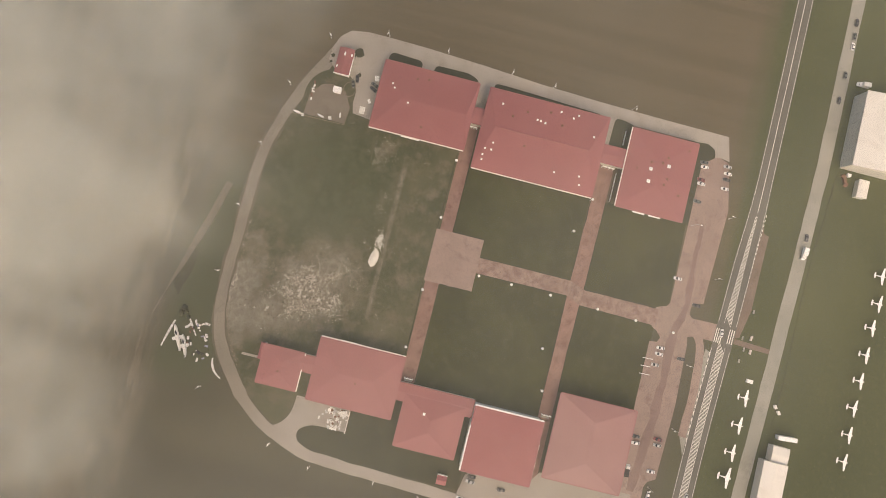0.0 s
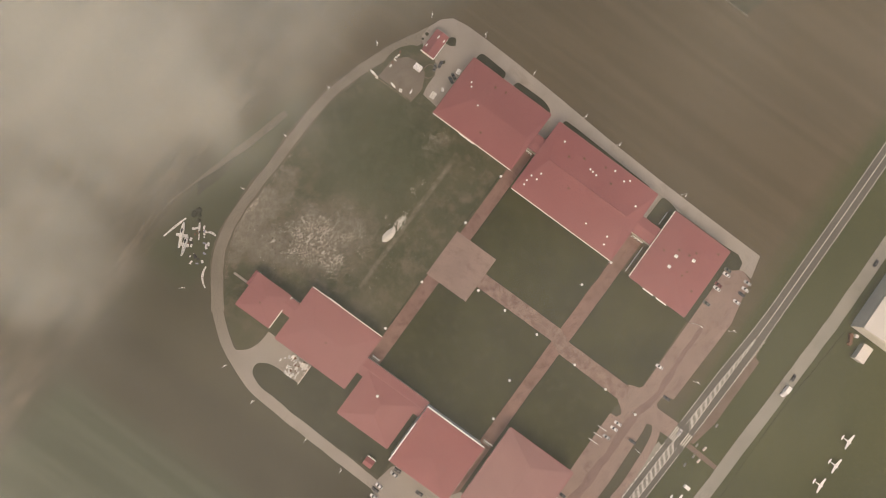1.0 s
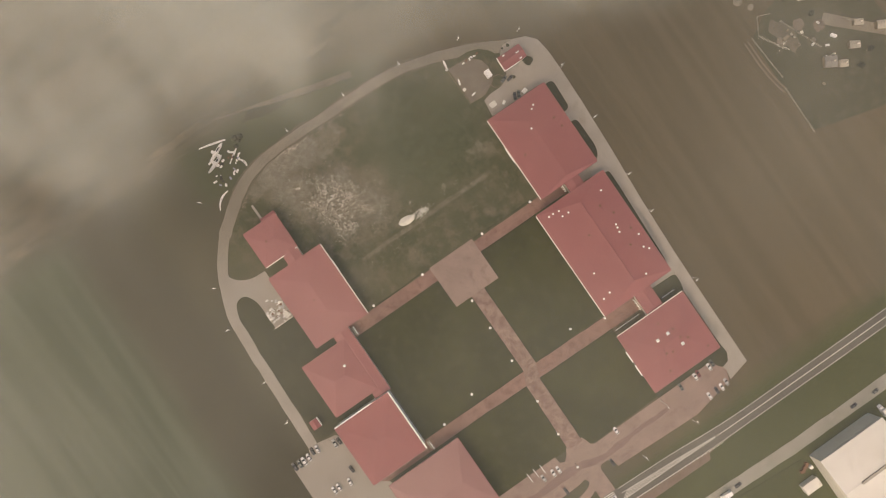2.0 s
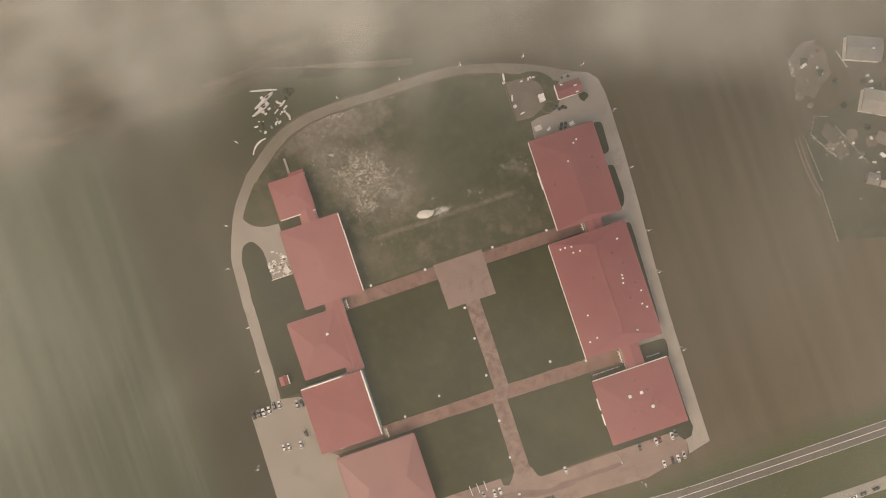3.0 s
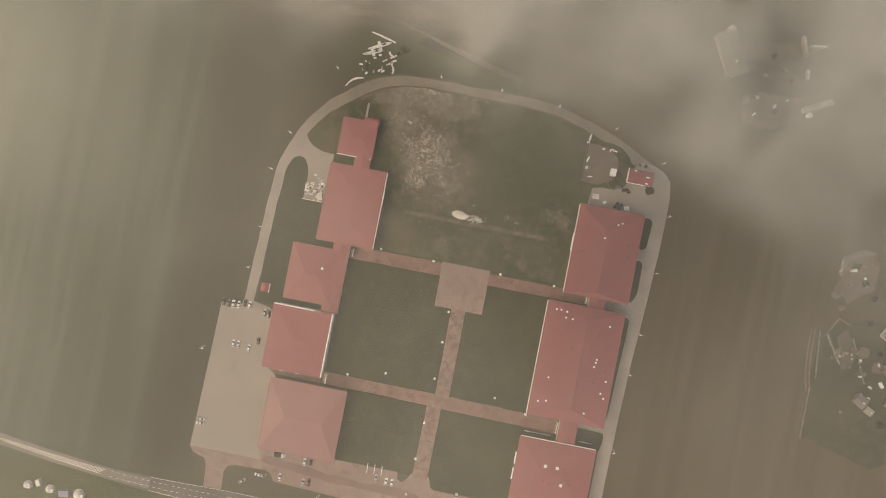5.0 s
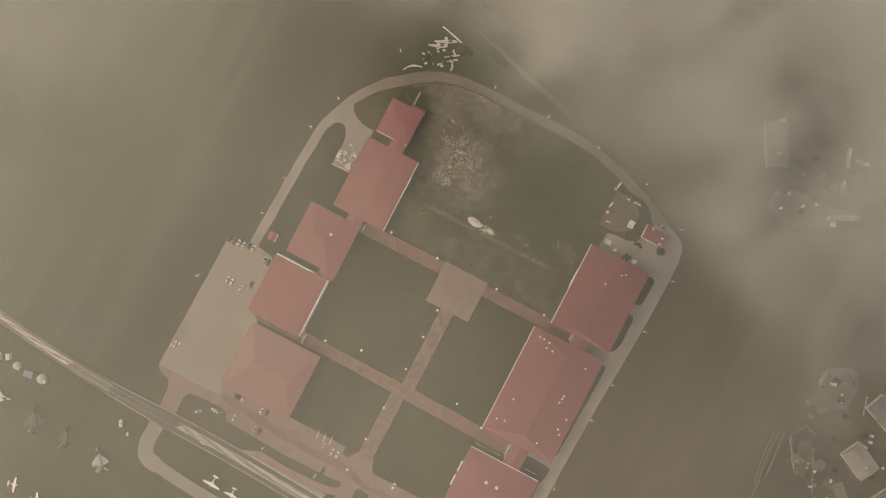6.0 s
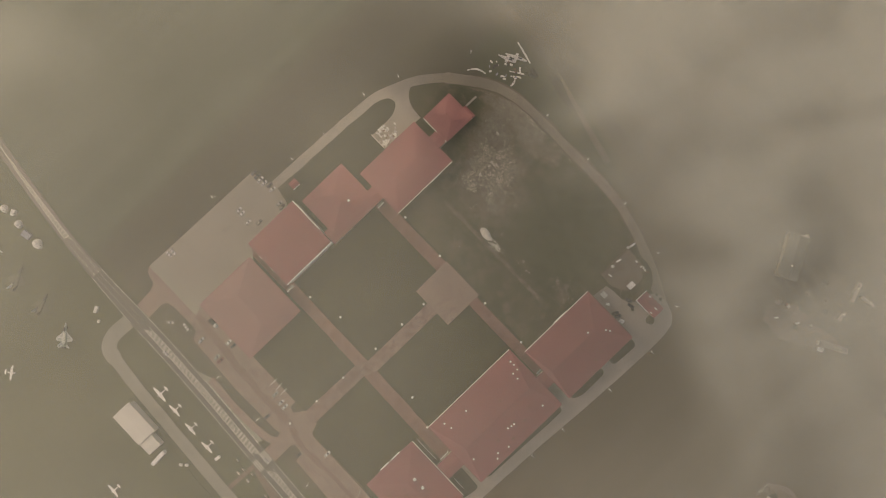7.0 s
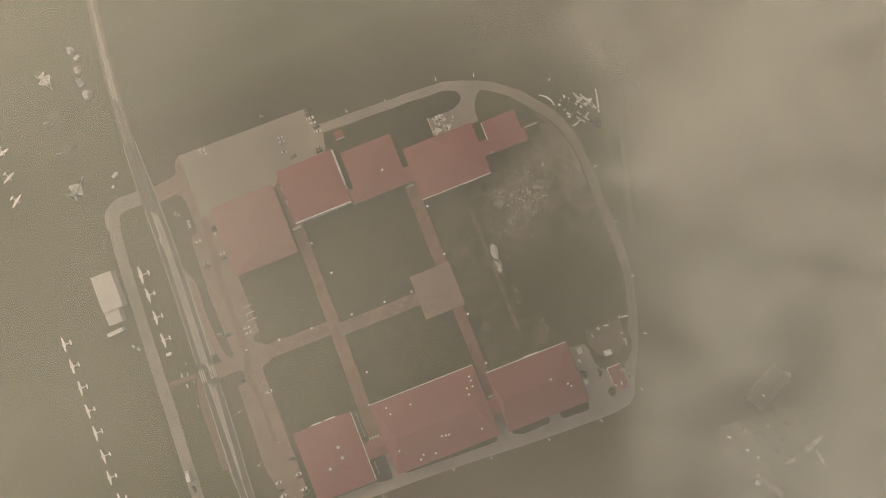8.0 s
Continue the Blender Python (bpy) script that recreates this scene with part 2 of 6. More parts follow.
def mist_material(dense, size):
    """A thin, even layer of mist, thicker towards the south-west, with a small gap in its middle for the camera's
    passage.
    """
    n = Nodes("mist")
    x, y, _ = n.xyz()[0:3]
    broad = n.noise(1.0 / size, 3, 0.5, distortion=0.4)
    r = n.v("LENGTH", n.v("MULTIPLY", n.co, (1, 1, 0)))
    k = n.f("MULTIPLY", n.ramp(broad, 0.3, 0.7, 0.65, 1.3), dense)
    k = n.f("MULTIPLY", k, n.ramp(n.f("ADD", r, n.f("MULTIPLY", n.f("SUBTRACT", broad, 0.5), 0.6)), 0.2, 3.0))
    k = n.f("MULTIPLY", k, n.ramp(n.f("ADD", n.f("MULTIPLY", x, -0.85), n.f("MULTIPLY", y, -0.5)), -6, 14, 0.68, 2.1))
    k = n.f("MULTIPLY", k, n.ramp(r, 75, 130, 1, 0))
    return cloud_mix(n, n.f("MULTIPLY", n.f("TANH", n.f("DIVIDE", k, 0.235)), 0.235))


def road_material():
    """Pale concrete that turns to brown gravel towards the north."""
    n = Nodes("perimeter_road")
    y = n.xyz()[1]
    broad, fine = n.noise(0.09, 5), n.noise(1.1, 4)
    k = n.f("ADD", n.f("MULTIPLY", n.ramp(broad, 0.35, 0.65), 0.6), n.f("MULTIPLY", n.ramp(fine, 0.3, 0.7), 0.4))
    pale = n.mix(k, (0.300, 0.268, 0.225), (0.370, 0.332, 0.282))
    brown = n.mix(k, (0.185, 0.160, 0.120), (0.245, 0.212, 0.164))
    c = n.mix(n.ramp(n.f("ADD", y, n.f("MULTIPLY", n.f("SUBTRACT", broad, 0.5), 30)), 50, 84), pale, brown)
    n.bump(fine, 0.3, 0.04)
    return n.done(c, 0.93)


FIELD = field_material()
ROAD = road_material()
RUBBLE = worn("pale_rubble", (0.42, 0.38, 0.31), (0.62, 0.58, 0.49), 0.95, 0.3, 2.0)
WASTE = waste_ground_material()
LAWN = lawn_material("court_grass", (0.029, 0.033, 0.008), (0.045, 0.048, 0.012), (0.068, 0.061, 0.026), 0.5)
VERGE = lawn_material("verge_grass", (0.040, 0.042, 0.020), (0.056, 0.056, 0.028), (0.085, 0.075, 0.045))
CONCRETE = worn("concrete_road", (0.310, 0.278, 0.234), (0.380, 0.342, 0.292), 0.9, 0.06, 1.2, stain=(0.26, 0.23, 0.19))
CONCRETE_LOT = worn("concrete_lot", (0.300, 0.266, 0.222), (0.345, 0.308, 0.260), 0.9, 0.04, 1.0, stain=(0.255, 0.222, 0.182))
DIRT_ROAD = worn("gravel_road", (0.185, 0.158, 0.118), (0.245, 0.212, 0.162), 0.95, 0.09, 1.1, stain=(0.15, 0.125, 0.085))
PAVING = worn("red_block_paving", (0.216, 0.126, 0.098), (0.268, 0.160, 0.126), 0.9, 0.10, 1.6, stain=(0.155, 0.080, 0.062), cover=0.46)
PAVING_LIGHT = worn("pale_block_paving", (0.252, 0.178, 0.144), (0.305, 0.221, 0.182), 0.9, 0.09, 1.6, stain=(0.180, 0.108, 0.086))
PAVING_MOTTLED = worn("mottled_block_paving", (0.240, 0.160, 0.127), (0.295, 0.206, 0.168), 0.9, 0.12, 1.6, stain=(0.160, 0.090, 0.070), cover=0.42)
LANE = worn("worn_lane", (0.195, 0.128, 0.102), (0.240, 0.160, 0.130), 0.9, 0.07, 1.3, stain=(0.155, 0.10, 0.078))
ASPHALT = worn("asphalt", (0.106, 0.101, 0.082), (0.134, 0.128, 0.104), 0.9, 0.05, 1.0, stain=(0.095, 0.087, 0.070))
PALE_ASPHALT = worn("paler_asphalt", (0.175, 0.163, 0.133), (0.215, 0.200, 0.165), 0.9, 0.05, 1.0, stain=(0.15, 0.14, 0.112))
BANK = worn("bank_soil", (0.110, 0.099, 0.069), (0.145, 0.129, 0.092), 0.95, 0.12, 1.0, stain=(0.075, 0.066, 0.042))
SHOULDER = worn("worn_shoulder", (0.098, 0.090, 0.056), (0.138, 0.122, 0.084), 0.95, 0.15, 1.0, stain=(0.085, 0.080, 0.045))
PLOT = worn("gravel_plot", (0.170, 0.140, 0.104), (0.215, 0.180, 0.138), 0.95, 0.1, 1.2, stain=(0.14, 0.115, 0.08))
RED_EARTH = worn("reddish_earth", (0.165, 0.118, 0.088), (0.205, 0.150, 0.115), 0.95, 0.1, 1.2, stain=(0.12, 0.095, 0.06))
TAXI = worn("airfield_concrete", (0.255, 0.245, 0.200), (0.315, 0.300, 0.250), 0.9, 0.06, 1.2, stain=(0.21, 0.198, 0.158))
KERB = plain("kerb_stone", (0.36, 0.31, 0.25), 0.9)
PAINT = plain("road_paint", (0.70, 0.66, 0.58), 0.7, vary=0.2)
ROOF = roof_material("red_roof", (0.280, 0.092, 0.088), (0.314, 0.109, 0.103), (0.200, 0.065, 0.060))
ROOF_DEEP = roof_material("deep_red_roof", (0.275, 0.071, 0.070), (0.304, 0.084, 0.081), (0.190, 0.053, 0.049))
ROOF_FADED = roof_material("faded_red_roof", (0.296, 0.109, 0.102), (0.330, 0.124, 0.116), (0.240, 0.081, 0.073))
ROOF_PALE = roof_material("pale_red_roof", (0.290, 0.140, 0.124), (0.322, 0.159, 0.141), (0.270, 0.105, 0.094))
RIDGE = plain("ridge_cap", (0.310, 0.116, 0.112), 0.55)
WALL = worn("cream_render", (0.66, 0.60, 0.50), (0.74, 0.68, 0.58), 0.85, 0.3, 3.0)
WHITE = plain("white_paint", (0.86, 0.845, 0.79), 0.45)
GUTTER = plain("white_gutter", (0.74, 0.66, 0.58), 0.4)
DARKGLASS = plain("window_glass", (0.03, 0.035, 0.04), 0.08)
METAL = plain("galvanised_steel", (0.45, 0.44, 0.42), 0.4, 0.8)
DARK = plain("dark_rubber", (0.025, 0.023, 0.021), 0.8)
SOIL = worn("bare_yard", (0.145, 0.118, 0.082), (0.185, 0.15, 0.108), 0.95, 0.1, 1.2, stain=(0.11, 0.09, 0.06))
GARDEN = lawn_material("garden_grass", (0.062, 0.062, 0.034), (0.082, 0.078, 0.045), (0.112, 0.098, 0.066), 0.55)
HEDGE = lawn_material("dark_shrub", (0.022, 0.026, 0.011), (0.036, 0.040, 0.018), (0.05, 0.048, 0.026))
SAND = worn("pale_sand", (0.60, 0.57, 0.49), (0.72, 0.69, 0.60), 0.95, 0.3, 2.0)
HANGAR_ROOF = worn("cream_sheet_roof", (0.66, 0.63, 0.55), (0.73, 0.70, 0.62), 0.6, 0.06, 0.6, stain=(0.58, 0.54, 0.46))
HANGAR_WALL = worn("grey_sheet_wall", (0.52, 0.50, 0.43), (0.60, 0.58, 0.50), 0.7, 0.1, 1.0)
WOOD = worn("weathered_wood", (0.20, 0.16, 0.11), (0.28, 0.23, 0.16), 0.9, 0.5, 4.0)
FENCE = worn("pale_weathered_boards", (0.30, 0.27, 0.21), (0.40, 0.36, 0.29), 0.9, 0.5, 4.0)
JETGREY = worn("grey_green_camouflage", (0.24, 0.28, 0.25), (0.48, 0.50, 0.45), 0.5, 0.35, 2.0)
JETDARK = worn("dark_camouflage", (0.062, 0.066, 0.036), (0.092, 0.094, 0.056), 0.7, 0.4, 2.0)
SCRAP = worn("scrap_aluminium", (0.55, 0.55, 0.52), (0.78, 0.77, 0.72), 0.5, 0.5, 3.0, 0.1, stain=(0.22, 0.16, 0.11))
RUST = worn("rusted_steel", (0.14, 0.065, 0.035), (0.22, 0.12, 0.075), 0.85, 0.5, 3.0)
ROOF_BEIGE = worn("beige_sheet_roof", (0.31, 0.28, 0.22), (0.39, 0.355, 0.285), 0.8, 0.2, 1.0, stain=(0.2, 0.16, 0.12))
ROOF_DULL = worn("dull_sheet_roof", (0.120, 0.110, 0.078), (0.150, 0.138, 0.102), 0.8, 0.2, 1.0)
ROOF_GREY = worn("grey_slate_roof", (0.19, 0.175, 0.15), (0.26, 0.24, 0.205), 0.8, 0.2, 1.0)
CANVAS = worn("white_canvas", (0.62, 0.60, 0.54), (0.76, 0.74, 0.68), 0.8, 0.4, 2.0)
TARP = plain("blue_grey_tarpaulin", (0.25, 0.26, 0.32), 0.7)


# ---- mesh helpers ----
def prism(bm, pts, z0, z1):
    """A slab over a simple polygon given anticlockwise."""
    lo = [bm.verts.new((x, y, z0)) for x, y in pts]
    hi = [bm.verts.new((x, y, z1)) for x, y in pts]
    bm.faces.new(hi)
    bm.faces.new(lo[::-1])
    for i in range(len(pts)):
        j = (i + 1) % len(pts)
        bm.faces.new((lo[i], lo[j], hi[j], hi[i]))
    return bm


def box(bm, x0, x1, y0, y1, z0, z1):
    return prism(bm, [(x0, y0), (x1, y0), (x1, y1), (x0, y1)], z0, z1)


def rect(x0, x1, y0, y1):
    return [(x0, y0), (x1, y0), (x1, y1), (x0, y1)]


def rounded(pts, r, n=6):
    """The polygon with its corners rounded by r (a number or one per corner)."""
    out = []
    for i, p in enumerate(pts):
        rr = r[i] if isinstance(r, (list, tuple)) else r
        p, a, b = Vector(p), Vector(pts[i - 1]), Vector(pts[(i + 1) % len(pts)])
        if rr <= 0:
            out.append(tuple(p))
            continue
        u, w = (a - p).normalized(), (b - p).normalized()
        d = min(rr, (a - p).length * 0.49, (b - p).length * 0.49)
        for k in range(n + 1):
            t = k / n
            q = (p + u * d) * (1 - t) ** 2 + p * 2 * t * (1 - t) + (p + w * d) * t ** 2
            out.append((q.x, q.y))
    return out


def smooth_line(pts, n=8):
    """A Catmull-Rom curve through the points."""
    p = [Vector(q) for q in pts]
    p = [p[0] * 2 - p[1]] + p + [p[-1] * 2 - p[-2]]
    out = []
    for i in range(1, len(p) - 2):
        for k in range(n):
            t = k / n
            a, b, c, d = p[i - 1:i + 3]
            out.append(0.5 * (2 * b + (c - a) * t + (2 * a - 5 * b + 4 * c - d) * t * t + (3 * b - a - 3 * c + d) * t ** 3))
    return out + [p[-2]]


def ribbon(bm, line, width, z0, z1, offset=0.0, ragged=0.0):
    """A slab of the given width (number or one per point) along a line, shifted to its left by offset."""
    line = [Vector(q) for q in line]
    rows = []
    for i, q in enumerate(line):
        d = (line[min(i + 1, len(line) - 1)] - line[max(i - 1, 0)]).normalized()
        s = Vector((-d.y, d.x))
        w = width[i] if isinstance(width, list) else width
        jl, jr = (ragged * (noise.noise((q.x * 0.11, q.y * 0.11, k)) + 0.6 * noise.noise((q.x * 0.4, q.y * 0.4, k))) for k in (3.1, 8.7))
        a, b = q + s * (offset + w / 2 + jl), q + s * (offset - w / 2 + jr)
        rows.append([bm.verts.new((*v, z)) for v, z in ((b, z0), (a, z0), (a, z1), (b, z1))])
    for r, t in zip(rows, rows[1:]):
        for k in range(4):
            bm.faces.new((r[k], r[(k + 1) % 4], t[(k + 1) % 4], t[k]))
    bm.faces.new(rows[0][::-1])
    bm.faces.new(rows[-1])
    return bm


def rod(bm, a, b, r, n=6, r1=None):
    """A round bar from a to b, tapering to r1."""
    a, b = Vector(a), Vector(b)
    q = (b - a).to_track_quat("Z", "Y")
    r1 = r if r1 is None else r1
    rings = [[bm.verts.new(p + q @ Vector((rr * math.cos(k * math.tau / n), rr * math.sin(k * math.tau / n), 0))) for k in range(n)] for p, rr in ((a, r), (b, r1))]
    for k in range(n):
        bm.faces.new((rings[0][k], rings[0][(k + 1) % n], rings[1][(k + 1) % n], rings[1][k]))
    bm.faces.new(rings[0][::-1])
    bm.faces.new(rings[1])
    return bm


def loft(bm, secs, n=10, power=2.4):
    """A closed body along x through rounded sections (x, half width, half height, centre z)."""
    rings = []
    for x, w, h, z in secs:
        ring = []
        for k in range(n):
            a = (k + 0.5) * math.tau / n
            c, s = math.cos(a), math.sin(a)
            ring.append(bm.verts.new((x, w * math.copysign(abs(c) ** (2 / power), c), z + h * math.copysign(abs(s) ** (2 / power), s))))
        rings.append(ring)
    for r, t in zip(rings, rings[1:]):
        for k in range(n):
            bm.faces.new((r[k], r[(k + 1) % n], t[(k + 1) % n], t[k]))
    bm.faces.new(rings[0][::-1])
    bm.faces.new(rings[-1])
    return bm


def dome(bm, r, h, n=14, m=5, c=(0, 0, 0), wob=0.0):
    """Half a ball on the ground, a little uneven."""
    rings = []
    for j in range(m):
        a = j / m * math.pi / 2
        rings.append([bm.verts.new((c[0] + r * math.cos(a) * math.cos(k * math.tau / n) * (1 + wob * noise.noise((c[0] + k * 0.9, c[1], j))),
                                    c[1] + r * math.cos(a) * math.sin(k * math.tau / n) * (1 + wob * noise.noise((c[0] + k * 0.9, c[1], j + 9))), c[2] + h * math.sin(a))) for k in range(n)])
    top = bm.verts.new((c[0], c[1], c[2] + h))
    for r0, r1 in zip(rings, rings[1:]):
        for k in range(n):
            bm.faces.new((r0[k], r0[(k + 1) % n], r1[(k + 1) % n], r1[k]))
    for k in range(n):
        bm.faces.new((rings[-1][k], rings[-1][(k + 1) % n], top))
    bm.faces.new(rings[0][::-1])
    return bm


def mesh(name, bm, material, smooth=False):
    bmesh.ops.recalc_face_normals(bm, faces=bm.faces[:])
    me = bpy.data.meshes.new(name)
    bm.to_mesh(me)
    bm.free()
    me.materials.append(material)
    if smooth:
        me.polygons.foreach_set("use_smooth", [True] * len(me.polygons))
    return me


def part(name, bm, material, parent, label="", smooth=False):
    ob = new(name, mesh(name, bm, material, smooth))
    ob.parent = parent
    return tagged(ob, label)


def single(name, bm, material, label, category, kind="", group="", smooth=False):
    """A thing that is one mesh, built in place."""
    return tagged(new(name, mesh(name, bm, material, smooth)), label, category, group, kind)


def thing(name, label, category, group="", kind="", m=None):
    ob = new(name)
    ob.empty_display_size = 0.2
    if m is not None:
        ob.matrix_basis = m
    return tagged(ob, label, category, group, kind)


def at(x, y, turn=0.0, z=0.0):
    return pose(x, y, z, 0, 0, turn)


# ---- large structure: ground, roads, paving, lawns ----
def slab(name, pts, material, label, category, z1=0.10, z0=-0.05, kerb=0.0):
    """A flat piece of the setting; kerb: width of a raised kerb along its rim, as a part."""
    ob = single(name, prism(bmesh.new(), pts, z0, z1), material, label, category, "structure")
    if kerb:
        bm = bmesh.new()
        ring = [Vector(p) for p in pts]
        ribbon(bm, ring + ring[:2], kerb, z0, z1 + 0.06)
        part("kerb", bm, KERB, ob, "pale concrete kerb")
    return ob


bm = bmesh.new()
bmesh.ops.create_grid(bm, x_segments=60, y_segments=60, size=2400)
single("ground", bm, FIELD, "open brown and green farmland with furrows", "field", "structure")

yard = smooth_line([(-91, -22), (-92, 20), (-89, 44), (-82, 62), (-72, 76), (-58, 88), (-44, 93), (-10, 94), (22, 94), (46, 90), (62, 86), (80, 76), (84, 60), (84, 10)], 6)
slab("grass_yard", [tuple(p) for p in yard][::-1] + [(-52, 8), (-52, -22)], WASTE, "rough grass yard with bare pale soil patches", "grass", 0.04)
slab("verge_west", [(-92, -24), (-50, -24), (-50, 11), (-45, 11), (-45, 46), (-70, 46), (-84, 46), (-89, 44), (-92, 20)], VERGE, "mown grass strip between road and buildings", "grass", 0.05)
slab("lawn_south_west", rect(-41, -1.6, -91.5, -56.5), LAWN, "dark mown courtyard lawn", "lawn", 0.06)
slab("lawn_south_east", rounded([(5.0, -96), (45.5, -95.5), (45.5, -57), (5.0, -57)], [4, 0, 0, 0]), LAWN, "dark mown courtyard lawn", "lawn", 0.06)
slab("lawn_north_west", [(-53, -51), (0.8, -51), (0.8, -9), (-7.4, -9), (-7.4, 5.4), (-53, 5.4)], LAWN, "dark mown courtyard lawn", "lawn", 0.06)
slab("lawn_north_east", [(7.6, -50.8), (46, -50.8), (46, 5.2), (15.6, 5.2), (15.6, -9.4), (7.6, -9.4)], LAWN, "dark mown courtyard lawn", "lawn", 0.06)

# red block paths and the square
slab("path_west", rect(-53, -7.6, 5.2, 11.4), PAVING, "red block paved footpath", "path", 0.10)
slab("path_east", rect(15.4, 66, 5.0, 10.6), PAVING, "red block paved footpath with dark stains", "path", 0.10)
slab("plaza", rect(-7.8, 15.6, -9.4, 12.1), PAVING_LIGHT, "pale block paved square with reddish stains", "plaza", 0.11)
slab("path_south", [(-2.6, -92), (5.0, -92), (5.2, -57.6), (7.7, -50.7), (7.7, -9.4), (0.7, -9.4), (0.9, -50.7), (-1.9, -57)], PAVING_MOTTLED, "pale block paved footpath with red stains", "path", 0.10)
slab("path_between", rect(-80.5, -54.2, -56.4, -52.6), PAVING, "red block paved passage between two halls", "path", 0.08)
slab("path_cross_west", [(-54, -56.4), (-1.9, -57.0), (0.9, -50.8), (-54, -50.6)], PAVING, "red block paved footpath", "path", 0.09)
slab("path_cross_east", [(5.1, -57.4), (62, -58.2), (62, -51.4), (7.6, -50.8)], PAVING, "red block paved footpath", "path", 0.09)

# perimeter road
west_line = smooth_line([(-95.9, -26), (-95.1, -8), (-94.4, 11), (-93.7, 27), (-91.7, 44), (-88.2, 54.5), (-83.6, 64.8), (-74.1, 76.9)], 8)
single("road_west", ribbon(bmesh.new(), west_line, [4.7 + 0.9 * max(0, 1 - abs(p.y - 46) / 16) for p in west_line], -0.05, 0.10, 0, 0.3), ROAD, "pale concrete perimeter road", "road", "structure")
north_line = smooth_line([(-75, 75.9), (-66.4, 82.6), (-60, 87.2), (-53.6, 90.9), (-47, 93.0), (-34, 95.1), (-7, 95.1), (19.5, 94.9), (34, 93.2), (46, 90.0), (57, 86.2), (68, 81.2), (77, 76.2), (86, 71.5)], 8)
single("road_shoulder", ribbon(bmesh.new(), north_line, [5.9 + 0.8 * math.sin(p.x * 0.21) for p in north_line], -0.05, 0.065, 0, 0.9), SHOULDER, "worn grass and gravel shoulder of the road", "shoulder", "structure")
single("road_north", ribbon(bmesh.new(), north_line, [4.3 + 1.5 * max(0.0, (abs(p.x) - 40) / 40) for p in north_line], -0.05, 0.09, 0, 0.35), ROAD, "brown gravel perimeter road", "road", "structure")
slab("road_east", [(82.3, -92.6), (82.85, -97.3), (80.85, -100.95), (77.35, -101.75), (78, -103.5), (77.2, -108.5), (88.2, -105.9), (88.5, -72), (89, -45), (90, -18), (91.7, 9), (92.9, 35), (93.3, 54), (93.2, 63),
                   (92.0, 70.2), (88.3, 74.3), (83, 76.4), (77, 76.8), (73.6, 73.5), (72.4, 66.5), (69.6, 63), (66, 61.6), (60, 61.6), (56, 60.6), (55.0, 52.6), (81, 52.6), (81, 9), (70.5, 8.6), (70.5, 4.8), (81, 4.2), (81, -50.2), (70, -50.6), (70, -59.4), (82.3, -60)], CONCRETE, "pale concrete service road along the halls", "road", 0.10)
for pts, r in (([(81.2, 35.8), (86.6, 35.8), (87.4, 51.3), (81.2, 51.3)], [0, 3, 4.5, 0]), ([(81.0, 9.8), (84.4, 9.8), (86.6, 14.5), (86.4, 30.5), (81.0, 30.5)], [0, 3, 4, 4, 0]),
               ([(81.2, -47), (83.6, -47), (85.2, -6), (85.2, 2.6), (81.2, 2.6)], [0, 1.5, 2, 4.5, 0]), ([(69.8, -63), (82.3, -63), (83.6, -58), (83.6, -53.6), (70.5, -53.2)], [0, 0, 2, 3.5, 1])):
    slab("verge_island", rounded(pts, r), VERGE, "dark grass island with rounded kerb", "grass", 0.18, 0.0, 0.22)
slab("verge_south", [(44.6, -88), (44.6, -96.4), (74.6, -96.4), (75.3, -99.2), (77.3, -101.7), (80.8, -100.9), (82.8, -97.3), (82.4, -93), (82.2, -88)], VERGE, "dark grass strip between hall and car park", "grass", 0.13)
slab("drive_north_west", rounded([(-90.5, 42), (-79.4, 44.5), (-79.6, 29), (-69, 29), (-69, 52.8), (-76, 53.2), (-81.5, 56), (-84.5, 61), (-89, 58)], [0, 5, 0, 0, 0, 3, 3, 2, 0]), CONCRETE, "pale concrete yard entrance", "driveway", 0.095)
slab("verge_drive", rounded([(-90.6, 30), (-79.9, 29.5), (-79.6, 44), (-83, 49.2), (-87.5, 48.4), (-90.6, 42)], [0, 0, 3, 3, 3, 4]), VERGE, "dark grass island with rounded end", "grass", 0.12, 0.0)

for name, pts in (("hedge_strip", [(-52, 12.0), (-30, 11.9), (-8, 12.4)]), ("hedge_strip", [(16, 12.0), (34, 11.6), (50, 11.2)]), ("hedge_strip", [(-8.0, 5.0), (-30, 4.9), (-52, 4.8)])):
    single(name, ribbon(bmesh.new(), smooth_line(pts, 30), 0.42, 0, 0.4, 0, 0.3), VERGE, "low dark hedge along the paved footpath", "hedge")
# thin dark strips added along the footpath edges
for pts in ([(-53, -50.4), (-30, -50.5), (0.6, -50.6)], [(-41, -56.6), (-20, -56.8), (-2.2, -57.2)], [(7.9, -50.6), (26, -51.0), (46, -51.3)], [(5.4, -57.6), (24, -57.9), (45, -58.2)], [(0.6, -50.2), (0.5, -30), (0.5, -9.8)], [(7.9, -50.2), (7.9, -30), (7.9, -9.8)],
            [(-2.1, -57.6), (-2.4, -74), (-2.8, -90)], [(5.4, -58), (5.2, -74), (5.2, -90)], [(15.8, 4.8), (34, 4.7), (46, 4.6)], [(-7.6, -9.0), (-7.9, 0), (-7.9, 4.8)], [(15.8, -9.2), (15.8, -2), (15.8, 4.6)]):
    single("path_edging", ribbon(bmesh.new(), smooth_line(pts, 16), 0.34, 0, 0.16, 0, 0.28), HEDGE, "dark ragged strip along the paved footpath", "edging", group="grass edgings")
